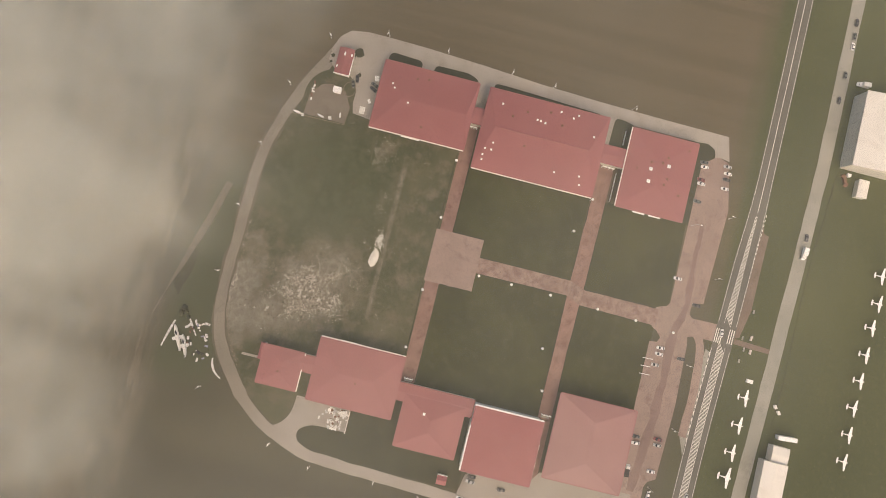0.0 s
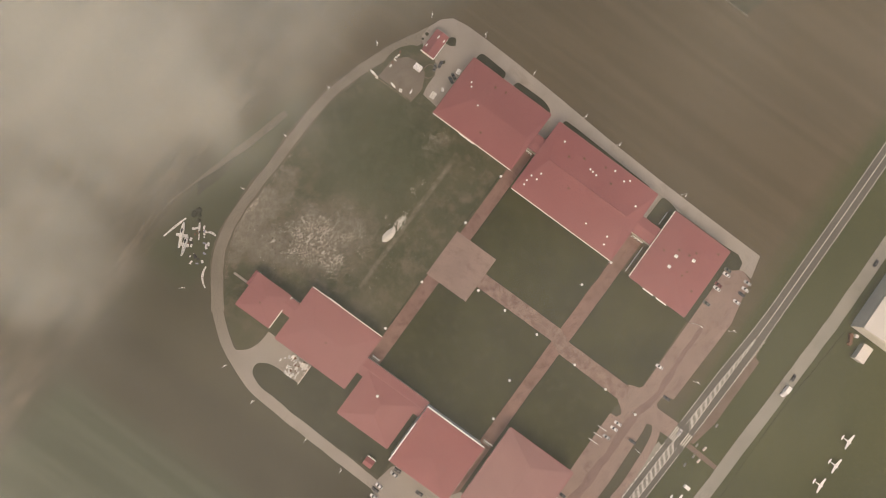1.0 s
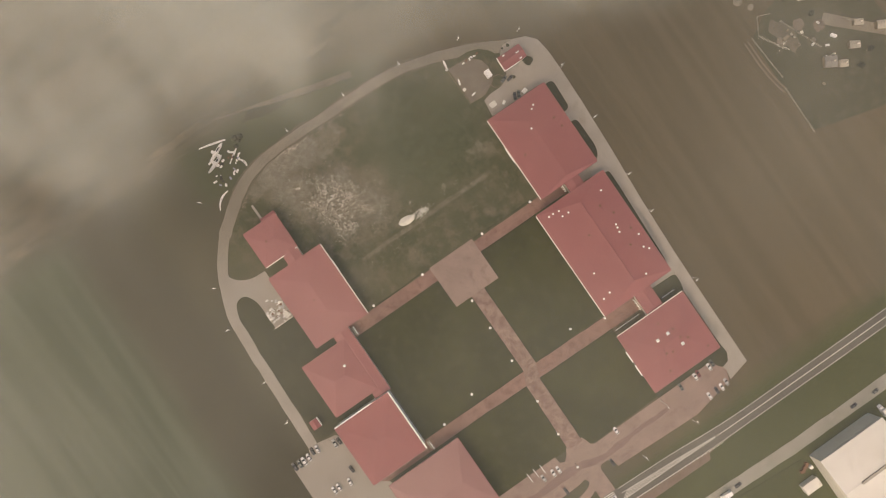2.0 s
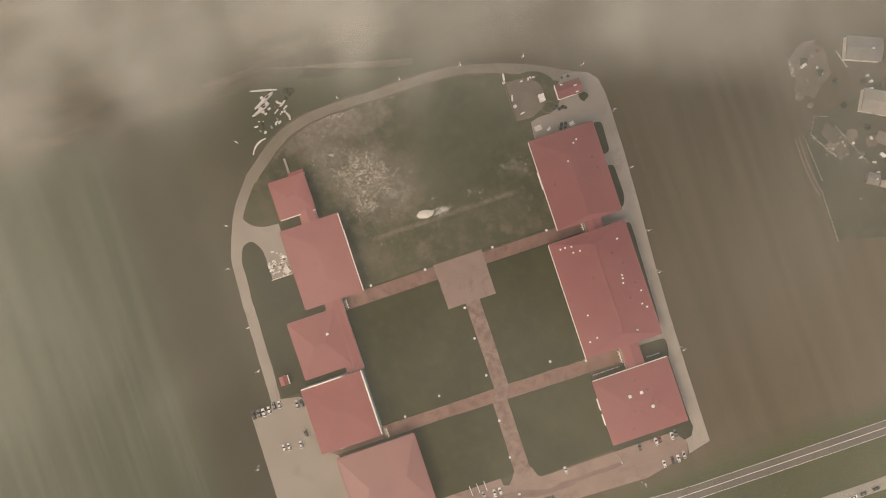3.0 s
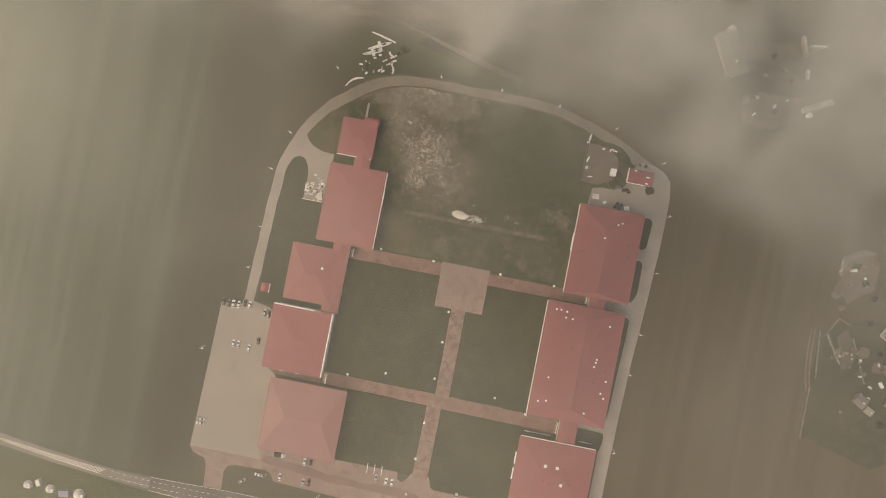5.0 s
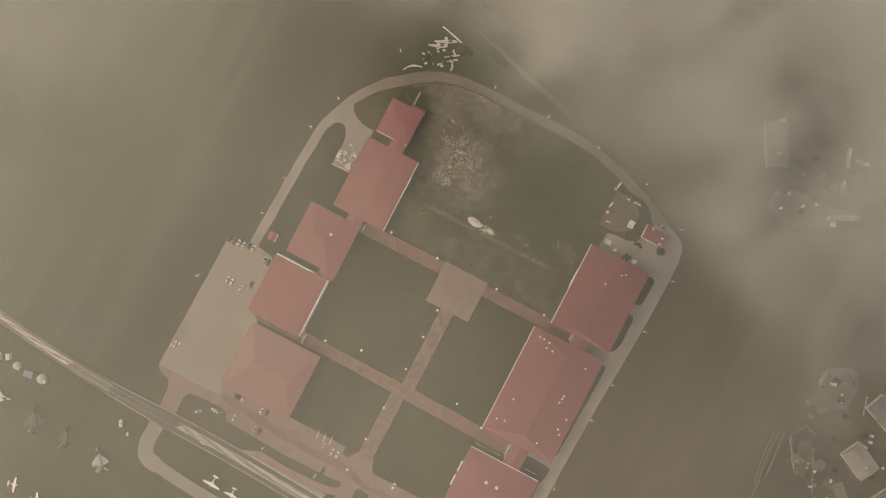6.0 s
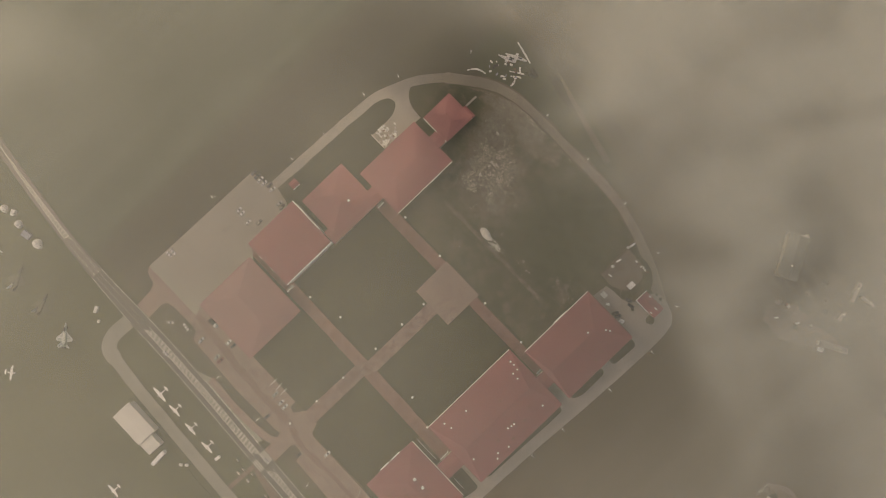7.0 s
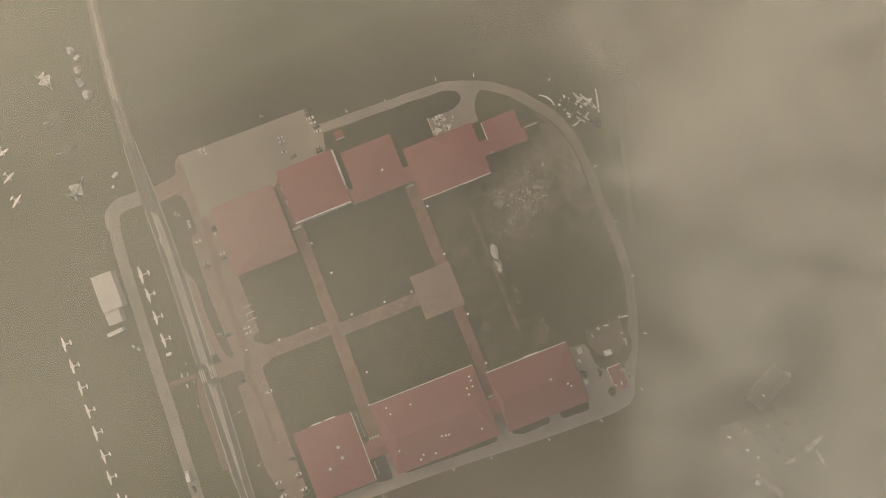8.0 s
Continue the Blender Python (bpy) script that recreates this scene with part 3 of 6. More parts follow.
# car parks and boulevard
slab("car_park_west", rounded([(-110.2, -98), (-76.4, -98), (-76.4, -57), (-81.8, -53), (-81.8, -31), (-84.5, -25.5), (-88, -25), (-92.6, -24), (-98.2, -24), (-99, -26.6), (-108.6, -27.4)], [0, 0, 0, 0, 0, 2, 2, 0, 0, 0, 0]), CONCRETE_LOT, "pale concrete car park", "car park", 0.085)
slab("boulevard", [(-110.3, -98), (-108, -101), (-102.3, -102.5), (-100.8, -106), (-100.0, -118.6), (-91.2, -118.6), (-91.8, -107), (-90.2, -103.9), (-86, -103), (-72, -102.6), (-69.4, -103.8), (-67.5, -107.2),
                   (-35, -108.6), (-7.2, -107.8), (-4, -107.2), (-3.2, -109), (-3.0, -119.2), (4.9, -119.6), (4.6, -107.5), (6, -106), (9.4, -106), (11.4, -108), (12, -111), (55.2, -112.9), (76.3, -108.6), (78, -103.5),
                   (77.3, -101.8), (75.2, -99.3), (74.6, -96.5), (44.6, -96.5), (9, -96.4), (7.2, -95.2), (6.6, -93), (5.6, -90.6), (-3.2, -90.6), (-4.4, -93), (-7, -95.4), (-9.2, -94.4), (-9.6, -91), (-41.8, -91), (-76.4, -91.8), (-76.4, -98)], PAVING_LIGHT, "pinkish paved boulevard and parking bays", "road", 0.075)
lane = smooth_line([(47, -102.6), (40, -102.8), (24, -103.4), (9, -103.4), (-4, -101), (-20, -100.8), (-40, -100.4), (-60, -98.4), (-75, -97.4)], 8)
single("lane_strip", ribbon(bmesh.new(), lane, [2.0 + 1.7 * min(1, max(0, (20 - p.x) / 26)) for p in lane], 0.0, 0.085, 0, 1.1), LANE, "dark worn driving lane", "road", "structure")
slip = smooth_line([(0.5, -108), (-4, -112.6), (-12, -114.4), (-26, -115.2), (-44, -114.6), (-47, -114.4)], 6)
single("slip_road", ribbon(bmesh.new(), slip, 3.6, 0.0, 0.07, 0, 0.35), PAVING_LIGHT, "pinkish gravel slip road", "road", "structure")
slab("gravel_wedge", [(-58, -117.6), (-44, -117.4), (-26, -118.4), (-8, -118.6), (-7, -116.4), (-26, -114.2), (-47, -113.4)], TAXI, "pale gravel wedge beside the highway", "gravel", 0.05)
slab("layby", [(0.4, -127.4), (1.2, -130), (14.5, -132.8), (30, -133), (48.6, -133.4), (49.5, -131), (56, -129.4), (58.5, -128)], RED_EARTH, "reddish trodden earth lay-by", "lay-by", 0.05)
single("dirt_bank", ribbon(bmesh.new(), smooth_line([(-50, 121.6), (-38, 118.2), (-24, 114.2), (-4, 108.4), (13, 104.4)], 10), [0.8 + 2.4 * min(1, max(0, (k - 12) / 14)) for k in range(41)], 0.0, 0.25, 0, 0.3), BANK, "low bank of bare brown soil beyond the gravel road", "bank", "structure")
single("path_airfield", ribbon(bmesh.new(), [(-0.6, -128), (-1.0, -137), (-1.6, -146)], 2.2, 0, 0.05, 0, 0.5), RED_EARTH, "brown trodden path", "path", "structure")

# highway with its markings
hw_pts = smooth_line([(900, -128), (400, -126.8), (160, -126.8), (100, -126.6), (62, -126.2), (36, -124.9), (0, -123.3), (-40, -121.4), (-75, -120.4), (-92, -120.4), (-125, -120.0), (-155, -118.2), (-203, -112.6), (-300, -98), (-700, -30)], 10)


def hw_width(x):
    return 6.7 - 1.4 * min(1, max(0, (-130 - x) / 20)) + 1.9 * min(1, max(0, (72 - x) / 40)) * min(1, max(0, (x + 125) / 30))


highway = single("highway", ribbon(bmesh.new(), hw_pts, [hw_width(p.x) + 0.5 for p in hw_pts], -0.05, 0.08), ASPHALT, "two-lane asphalt highway with white markings", "highway", "structure")


def hw_at(x):
    for p, q in zip(hw_pts, hw_pts[1:]):
        if q.x <= x <= p.x:
            return Vector((x, p.y + (q.y - p.y) * (p.x - x) / (p.x - q.x)))
    return hw_pts[-1]


def hw_span(x0, x1, step=4.0):
    n = max(1, int(abs(x1 - x0) / step))
    return [hw_at(x0 + (x1 - x0) * i / n) for i in range(n + 1)]


# paler asphalt laid over the highway's western stretch
single("pale_asphalt", ribbon(bmesh.new(), hw_span(-126, -420, 6.0), 5.0, -0.04, 0.0835, 0, 0.25), PALE_ASPHALT, "pale asphalt of the narrower highway", "highway", "structure")


def marking(name, spans, label):
    """Painted lines on the highway: (x from, x to, shift to the south, width)."""
    bm = bmesh.new()
    for x0, x1, off, w in spans:
        ribbon(bm, hw_span(x0, x1), w, 0.06, 0.088, off)
    return part(name, bm, PAINT, highway, label)


def edge_spans(sign):
    out, x = [], -126.0
    while x < 420:
        nx = x + 6
        if not (-8 < x < 6) and not (sign > 0 and -102 < x < -90):
            out.append((nx, x, sign * (hw_width(x + 3) / 2 - 0.15), 0.15))
        x = nx
    return out


marking("edge_line", edge_spans(1), "white edge line")
marking("edge_line", edge_spans(-1), "white edge line")
marking("centre_line", [(420, 58, 0.0, 0.26), (-200, -420, 0, 0.3)], "thick white centre line")
marking("lane_dashes", [(58 - 2.2 * k, 56.9 - 2.2 * k, hw_width(40) / 2 + 0.1, 0.35) for k in range(22)] + [(-8 - 3 * k, -9.6 - 3 * k, -hw_width(-20) / 2 - 0.1, 0.3) for k in range(14)], "short white dashes")
marking("island_line", [(-93 - 1.0 * k * 3, -94.4 - 3 * k, o, 0.16) for k in range(18) for o in (1.3, -1.3)], "dashed white lines")


def hatching(x0, x1, half0, half1):
    """A hatched median: outlines and slanting bars between x0 and x1 (x0 > x1)."""
    bm = bmesh.new()
    n = int((x0 - x1) / 0.95)
    for k in range(n):
        x = x0 - (k + 0.2) * 0.95
        h = half0 + (half1 - half0) * k / n
        c = hw_at(x)
        a, b = Vector((x + h * 1.5, c.y + h)), Vector((x - h * 1.5, c.y - h))
        ribbon(bm, [a, b], 0.22, 0.06, 0.086)
    part("hatching", bm, PAINT, highway, "slanting white hatch bars")
    for s in (1, -1):
        bm = bmesh.new()
        line = hw_span(x0, x1)
        m = len(line) - 1
        ribbon(bm, [p + Vector((0, s * (half0 + (half1 - half0) * i / m))) for i, p in enumerate(line)], 0.14, 0.06, 0.087)
        part("median_line", bm, PAINT, highway, "white outline of the median")


hatching(56, 6.2, 0.35, 1.6)
hatching(-4.6, -88, 1.65, 1.45)
hatching(-150, -200, 1.3, 0.5)
for off in (3.9, 2.9, 1.9, -1.3, -2.2, -3.1, -4.0):
    bm = bmesh.new()
    ribbon(bm, hw_span(4.0 if off > 0 else 3.2, -2.4 if off > 0 else -3.2), 0.42, 0.06, 0.09, off)
    part("crossing_bar", bm, PAINT, highway, "white zebra bar")

# taxi lane on the airfield
taxi = smooth_line([(900, -155), (300, -151.8), (165, -151.2), (100, -151.1), (76, -150.7), (45, -149.5), (-24, -146.5), (-67, -144.4), (-84, -143.1), (-93.5, -141.6), (-97.2, -136.5), (-97.4, -130), (-97.2, -124.6)], 8)
single("taxi_lane", ribbon(bmesh.new(), taxi, [6.0 + 1.6 * (p.x < -88) for p in taxi], -0.05, 0.07, 0, 0.3), TAXI, "pale concrete taxi lane across airfield turf", "taxiway", "structure")
single("ditch_edge", ribbon(bmesh.new(), smooth_line([(84, -158), (62, -156.2), (44, -154.6), (20, -153.8), (-14, -153.6), (-34, -152.2)], 6), 0.22, 0, 0.12, 0, 0.3), VERGE, "dark weedy strip along the taxi lane", "weeds", "stuff")


# ---- clouds: thin drifting layers between camera and ground ----
def cloud(name, x, y, z, inner, outer, material, swell, label):
    """An undulating sheet of thin cloud; inner: the radius of a gap in its middle."""
    bm = bmesh.new()
    rings, n = [], 72
    radii = [inner] + [inner + (outer - inner) * (k / 26) ** 1.6 for k in range(1, 27)]
    for r in radii:
        ring = []
        for k in range(n):
            a = k * math.tau / n
            px, py = r * math.cos(a), r * math.sin(a)
            lift = swell * min(1, max(0, (r - 6) / 30)) * noise.fractal((px * 0.02 + z, py * 0.02, z * 0.13), 0.8, 2.0, 4)
            ring.append(bm.verts.new((px, py, lift)))
        rings.append(ring)
    if inner < 0.05:
        bmesh.ops.remove_doubles(bm, verts=rings[0], dist=0.2)
        bm.verts.ensure_lookup_table()
    for r, t in zip(rings if inner >= 0.05 else rings[1:], rings[1:] if inner >= 0.05 else rings[2:]):
        for k in range(n):
            bm.faces.new((r[k], r[(k + 1) % n], t[(k + 1) % n], t[k]))
    if inner < 0.05:
        bm.faces.new(rings[1])
    ob = single(name, bm, material, label, "cloud", "stuff", smooth=True)
    ob.location = (x, y, z)
    return ob


cloud("low_cloud", -10, 4, 112, 0.0, 420, bank_material("low_cloud", 72, 0.02, 0.30, 0.10, 50, 46, 0.235), 9, "pale low cloud bank drifting over the northern fields")
cloud("low_cloud", -10, 6, 150, 0.0, 400, bank_material("middle_cloud", 52, 0.02, 0.30, 0.10, 41, 40, 0.235), 8, "billowing pale cloud beyond the northern road")
cloud("thin_cloud", -6, 14, 196, 0.0, 380, bank_material("thin_cloud", 36, 0.045, 0.28, 0.08, 20, 30, 0.235), 6, "thin milky cloud veil over the northern road")
# mist sheets centred on the camera's climb, each with a gap for it
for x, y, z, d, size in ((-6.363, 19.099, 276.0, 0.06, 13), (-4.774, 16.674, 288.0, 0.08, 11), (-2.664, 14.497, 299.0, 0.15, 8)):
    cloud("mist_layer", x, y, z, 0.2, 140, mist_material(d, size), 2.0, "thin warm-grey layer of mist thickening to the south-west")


# ---- buildings ----
def hip_roof(bm, x0, x1, y0, y1, z, rise, axis, in0, in1, thick=0.28, shift=0.0):
    """A hipped roof over a rectangle: ridge along axis, its ends in0 and in1 in from the eaves, moved sideways by shift."""
    if axis == "x":
        ym = (y0 + y1) / 2 + shift
        a, b = (x0 + in0, ym), (x1 - in1, ym)
    else:
        xm = (x0 + x1) / 2 + shift
        a, b = (xm, y0 + in0), (xm, y1 - in1)
    c = [bm.verts.new((*p, z)) for p in rect(x0, x1, y0, y1)]
    d = [bm.verts.new((*p, z - thick)) for p in rect(x0, x1, y0, y1)]
    ra, rb = bm.verts.new((*a, z + rise)), bm.verts.new((*b, z + rise))
    if axis == "x":
        for f in ((c[0], c[1], rb, ra), (c[1], c[2], rb), (c[2], c[3], ra, rb), (c[3], c[0], ra)):
            bm.faces.new(f)
    else:
        for f in ((c[1], c[2], rb, ra), (c[2], c[3], rb), (c[3], c[0], ra, rb), (c[0], c[1], ra)):
            bm.faces.new(f)
    for k in range(4):
        bm.faces.new((d[k], d[(k + 1) % 4], c[(k + 1) % 4], c[k]))
    bm.faces.new(d[::-1])
    return (*a, z + rise), (*b, z + rise)


def wall_with_openings(bm, a, b, z0, z1, t, sill, head, w, step):
    """A wall from a to b (thickness t to its left), with openings of width w at even steps. Gives the openings' middles."""
    a, b = Vector(a), Vector(b)
    d = (b - a)
    length = d.length
    d.normalize()
    s = Vector((-d.y, d.x))

    def piece(u0, u1, w0, w1):
        p = [a + d * u0, a + d * u1, a + d * u1 + s * t, a + d * u0 + s * t]
        prism(bm, [tuple(v) for v in p], w0, w1)
    n = max(0, int((length - 2) / step)) if step else 0
    if not n:
        piece(0, length, z0, z1)
        return []
    gap = length / n
    piece(0, length, z0, sill)
    piece(0, length, head, z1)
    u, mids = 0.0, []
    for k in range(n):
        m = gap * (k + 0.5)
        piece(u, m - w / 2, sill, head)
        u = m + w / 2
        mids.append((a + d * m, d, s))
    piece(u, length, sill, head)
    return mids


PANE, FRAME = {}, {}


def hall(label, x0, x1, y0, y1, eave, rise, axis, in0, in1, roof=None, over=1.1, step=5.0, shift=0.0, flush=(), white=(), bare=()):
    """A hall with rendered walls, windows, hipped sheet roof, ridge caps and gutters. The rectangle is that of the
    eaves; flush: sides without overhang; white: sides with a bright gutter; bare: sides with a bare white wall and an
    added white ledge."""
    g = thing("hall", label, "building", "red-roofed halls")
    o = {s: (0.05 if s in flush else over) for s in "wens"}
    wx0, wx1, wy0, wy1 = x0 + o["w"], x1 - o["e"], y0 + o["s"], y1 - o["n"]
    sides = {"s": ((wx0, wy0), (wx1, wy0)), "e": ((wx1, wy0), (wx1, wy1)), "n": ((wx1, wy1), (wx0, wy1)), "w": ((wx0, wy1), (wx0, wy0))}
    for s, (a, b) in sides.items():
        bm = bmesh.new()
        mids = wall_with_openings(bm, a, b, 0, eave - 0.28, 0.3, 1.4, min(3.0, eave - 1.4), 1.8, 0 if s in bare else step)
        part("wall", bm, WHITE if s in bare else WALL, g)
        h = min(3.0, eave - 1.4) - 1.4
        for p, d, n in mids:
            key = round(h, 2)
            if key not in PANE:
                bm = bmesh.new()
                box(bm, -0.84, 0.84, 0.10, 0.14, 0.06, h - 0.06)
                PANE[key] = mesh("pane", bm, DARKGLASS)
                bm = bmesh.new()
                for q in ((-0.9, -0.82, 0, h), (0.82, 0.9, 0, h), (-0.82, 0.82, 0, 0.08), (-0.82, 0.82, h - 0.08, h), (-0.04, 0.04, 0.08, h - 0.08)):
                    box(bm, q[0], q[1], 0.05, 0.2, q[2], q[3])
                FRAME[key] = mesh("window", bm, WHITE)
            win = new("window", FRAME[key])
            win.parent = g
            win.matrix_basis = Matrix.Translation((p.x, p.y, 1.4)) @ Matrix.Rotation(math.atan2(d.y, d.x), 4, "Z")
            pane = new("pane", PANE[key])
            pane.parent = win
    bm = bmesh.new()
    ra, rb = hip_roof(bm, x0, x1, y0, y1, eave, rise, axis, in0, in1, shift=shift)
    part("roof", bm, roof or ROOF, g)
    if rise > 1.4:
        part("ridge_cap", rod(bmesh.new(), Vector(ra) + Vector((0, 0, 0.04)), Vector(rb) + Vector((0, 0, 0.04)), 0.16, 5), RIDGE, g)
    # flat white ledge added along the eaves to make the white wall look brighter
    for s in bare:
        q = {"e": (x1 - 0.25, x1 + 0.35, y0, y1), "n": (x0, x1 - 8.6, y1 - 0.25, y1 + 0.35)}[s]
        part("coping", box(bmesh.new(), *q, eave - 0.1, eave + 0.12), WHITE, g, "white ledge added to brighten the wall top")
    e = 0.15
    for s, q in (("s", (x0, x1, y0 - 2 * e, y0)), ("n", (x0, x1, y1, y1 + 2 * e)), ("w", (x0 - 2 * e, x0, y0, y1)), ("e", (x1, x1 + 2 * e, y0, y1))):
        if s in flush and s not in white:
            continue
        w = 0.14 if s in white else 0.0
        q = {"s": (q[0], q[1], q[2] - w, q[3]), "n": (q[0], q[1], q[2], q[3] + w), "w": (q[0] - w, q[1], q[2], q[3]), "e": (q[0], q[1] + w, q[2], q[3])}[s]
        part("gutter", box(bmesh.new(), *q, eave - 0.26, eave - 0.02), GUTTER if s in white else RIDGE, g, "white eaves gutter" if s in white else "red eaves gutter")
    return g


def link(label, x0, x1, y0, y1, eave, rise, roof=None):
    """A covered passage between two halls."""
    g = thing("link_passage", label, "passage", "roofed passages")
    for q in ((x0 + 0.5, x0 + 0.75, y0, y1), (x1 - 0.75, x1 - 0.5, y0, y1)) if (x1 - x0) <= (y1 - y0) * 3 else ((x0, x1, y0 + 0.5, y0 + 0.75), (x0, x1, y1 - 0.75, y1 - 0.5)):
        part("wall", box(bmesh.new(), *q, 0, eave - 0.25), WALL, g)
    bm = bmesh.new()
    hip_roof(bm, x0, x1, y0, y1, eave, rise, "y", 0.01, 0.01, 0.25)
    part("roof", bm, roof or ROOF, g)
    return g


def annex(label, x0, x1, y0, y1, eave, rise, axis, roof=None):
    g = thing("roofed_annex", label, "annex")
    part("wall", box(bmesh.new(), x0 + 0.5, x1 - 0.5, y0 + 0.5, y1 - 0.5, 0, eave - 0.25), WALL, g)
    bm = bmesh.new()
    hip_roof(bm, x0, x1, y0, y1, eave, rise, axis, 0.5, 0.5, 0.25)
    part("roof", bm, roof or ROOF, g)
    return g


hall("small hall with a faded red hipped sheet roof", -66.6, -50.2, 53.2, 70.6, 5.0, 0.5, "x", 6, 6, roof=ROOF_FADED, white=("s",))
annex("faded red roof over a narrow entrance wing", -57.0, -49.8, 70.2, 72.4, 4.5, 0.5, "x")
link("red roofed passage joining two halls", -58.0, -50.4, 48.0, 54.4, 4.9, 0.35, ROOF_FADED)
hall("large hall with a faded red hipped sheet roof", -68.4, -41.4, 11.5, 48.2, 5.6, 0.6, "y", 11, 11, white=("e",), roof=ROOF_FADED)
link("red roofed passage joining two halls", -60.0, -52.0, -22.0, 13.2, 4.6, 0.4)
hall("square hall with a red hipped sheet roof", -78.6, -56.5, -18.6, 7.8, 5.0, 0.9, "x", 8.5, 8.5)
hall("tall hall with a deep red roof and bare white walls", -81.6, -53.6, -52.2, -22.0, 6.8, 0.55, "x", 12, 12, roof=ROOF_DEEP, flush=("e", "n"), bare=("e", "n"))
hall("wide hall with a pale pinkish red hipped roof", -76.6, -40.2, -90.6, -56.9, 5.6, 1.3, "x", 10, 9, roof=ROOF_PALE)
hall("long hall with a red hipped roof and white eaves", 50.8, 81.3, 9.2, 51.4, 5.8, 1.35, "y", 2.5, 11, white=("w",))
hall("longest hall with a red hipped roof dotted with vents", 44.6, 80.9, -49.9, 4.2, 6.0, 1.55, "y", 6, 6, shift=1.4, white=("w",))
hall("square hall with a red hipped roof and white skylights", 44.0, 79.7, -91.2, -60.9, 5.6, 0.8, "x", 13, 13, white=("n",))
link("red roofed passage joining two halls", 63.6, 71.2, 3.2, 10.2, 4.8, 0.4)
link("red roofed passage joining two halls", 61.0, 69.6, -61.4, -49.0, 4.8, 0.4)

# gatehouse and little brick-red kiosk
def hut(name, label, x0, x1, y0, y1, eave, rise, axis, roof):
    g = thing(name, label, "shed")
    part("wall", box(bmesh.new(), x0 + 0.25, x1 - 0.25, y0 + 0.25, y1 - 0.25, 0.0, eave - 0.2), WALL, g)
    bm = bmesh.new()
    hip_roof(bm, x0, x1, y0, y1, eave, rise, axis, 0.02, 0.02, 0.2)
    part("roof", bm, roof, g)
    return g


shed = hut("garage_shed", "red roofed garage with white verges", 70.8, 82.6, 65.9, 72.6, 3.4, 0.9, "x", ROOF)
part("verge_board", box(bmesh.new(), 70.5, 70.85, 65.7, 72.8, 3.1, 3.55), WHITE, shed, "white verge board")
part("verge_board", box(bmesh.new(), 70.8, 78.4, 65.6, 65.9, 3.1, 3.5), WHITE, shed, "white eaves board")
part("skylight", box(bmesh.new(), 73.2, 74.4, 71.6, 72.1, 3.5, 3.85), WHITE, shed)
part("skylight", box(bmesh.new(), 78.9, 80.5, 69.3, 69.9, 4.1, 4.45), WHITE, shed)
part("skylight", box(bmesh.new(), 79.2, 80.4, 66.4, 67.0, 3.5, 3.8), WHITE, shed)
kiosk = hut("kiosk", "little red roofed kiosk with a white edge", -90.6, -86.6, -18.2, -13.9, 2.8, 0.5, "y", ROOF_DEEP)
part("verge_board", box(bmesh.new(), -86.65, -86.35, -18.2, -13.9, 2.5, 2.9), WHITE, kiosk, "white verge board")


# roof vents, skylights and stains of tar round removed vents
def vent(x, y, z, size, group, label, high=0.45):
    g = thing("roof_vent", label, "roof vent", group, m=at(x, y, 0, z))
    part("curb", box(bmesh.new(), -size * 0.55, size * 0.55, -size * 0.55, size * 0.55, -0.9, high * 0.4), GUTTER, g)
    bm = bmesh.new()
    hip_roof(bm, -size * 0.62, size * 0.62, -size * 0.62, size * 0.62, high * 0.75, high * 0.35, "x", size * 0.5, size * 0.5, high * 0.35)
    part("cowl", bm, WHITE, g, "white painted cowl")


EYE45 = Vector((-4.8, 17.5))


def over(p, z):
    """A ground place moved to where the same line of sight crosses height z."""
    q = EYE45 + (Vector(p) - EYE45) * (1 - z / 286)
    return q.x, q.y


def slope(x0, x1, y, rise, mid, eave):
    return lambda px: eave + rise * max(0.0, 1 - abs(px - mid) / ((x1 - x0) / 2))


h5 = slope(50.8, 81.3, 0, 1.6, 66.0, 5.8)
h6 = slope(44.9, 81.5, 0, 1.9, 64.6, 6.0)
for p in ((50.4, 0.3), (52.6, 0.4), (55.5, 0.0), (55.5, -2.9), (58.7, -3.0), (76.9, -3.2), (73.6, -19.8), (73.4, -21.4), (73.0, -23.5), (80.0, -29.5), (78.5, -35.5), (80.3, -37.6), (52.7, -32.6), (49.9, -44.8), (53.6, -43.8), (72.3, -46.2)):
    q = over(p, 7.2)
    vent(*q, h6(q[0]) - (0.6 if q[1] > 1 or q[1] < -45 else 0.0), 0.62, "vents on the longest hall", "small white roof vent on red sheet roof")
for p in ((71.6, 45.3), (73.4, 46.5), (66.4, 38)):
    q = over(p, 6.6)
    vent(*q, h5(q[0]) - 0.5, 0.6, "vents on the long hall", "small white roof vent on red sheet roof", 0.4)
for p in ((59.7, -75.0), (65.4, -74.9), (68.5, -82.7)):
    q = over(p, 8)
    vent(*q, 6.3 - 0.053 * max(0, abs(q[1] + 76) - 1), 1.15, "skylights on the square hall", "square white skylight on red sheet roof", 0.6)
q = over((-64.2, -2.4), 7.2)
vent(*q, 6.0, 0.9, "", "single white vent on red hipped roof")


def patch_on_roof(x, y, z, w, d):
    ob = single("roof_hatch", box(bmesh.new(), -w / 2, w / 2, -d / 2, d / 2, -0.8, 0.16), RUST, "dark rusty hatch cover on red roof", "roof hatch", group="dark roof hatches")
    ob.location = (x, y, z)


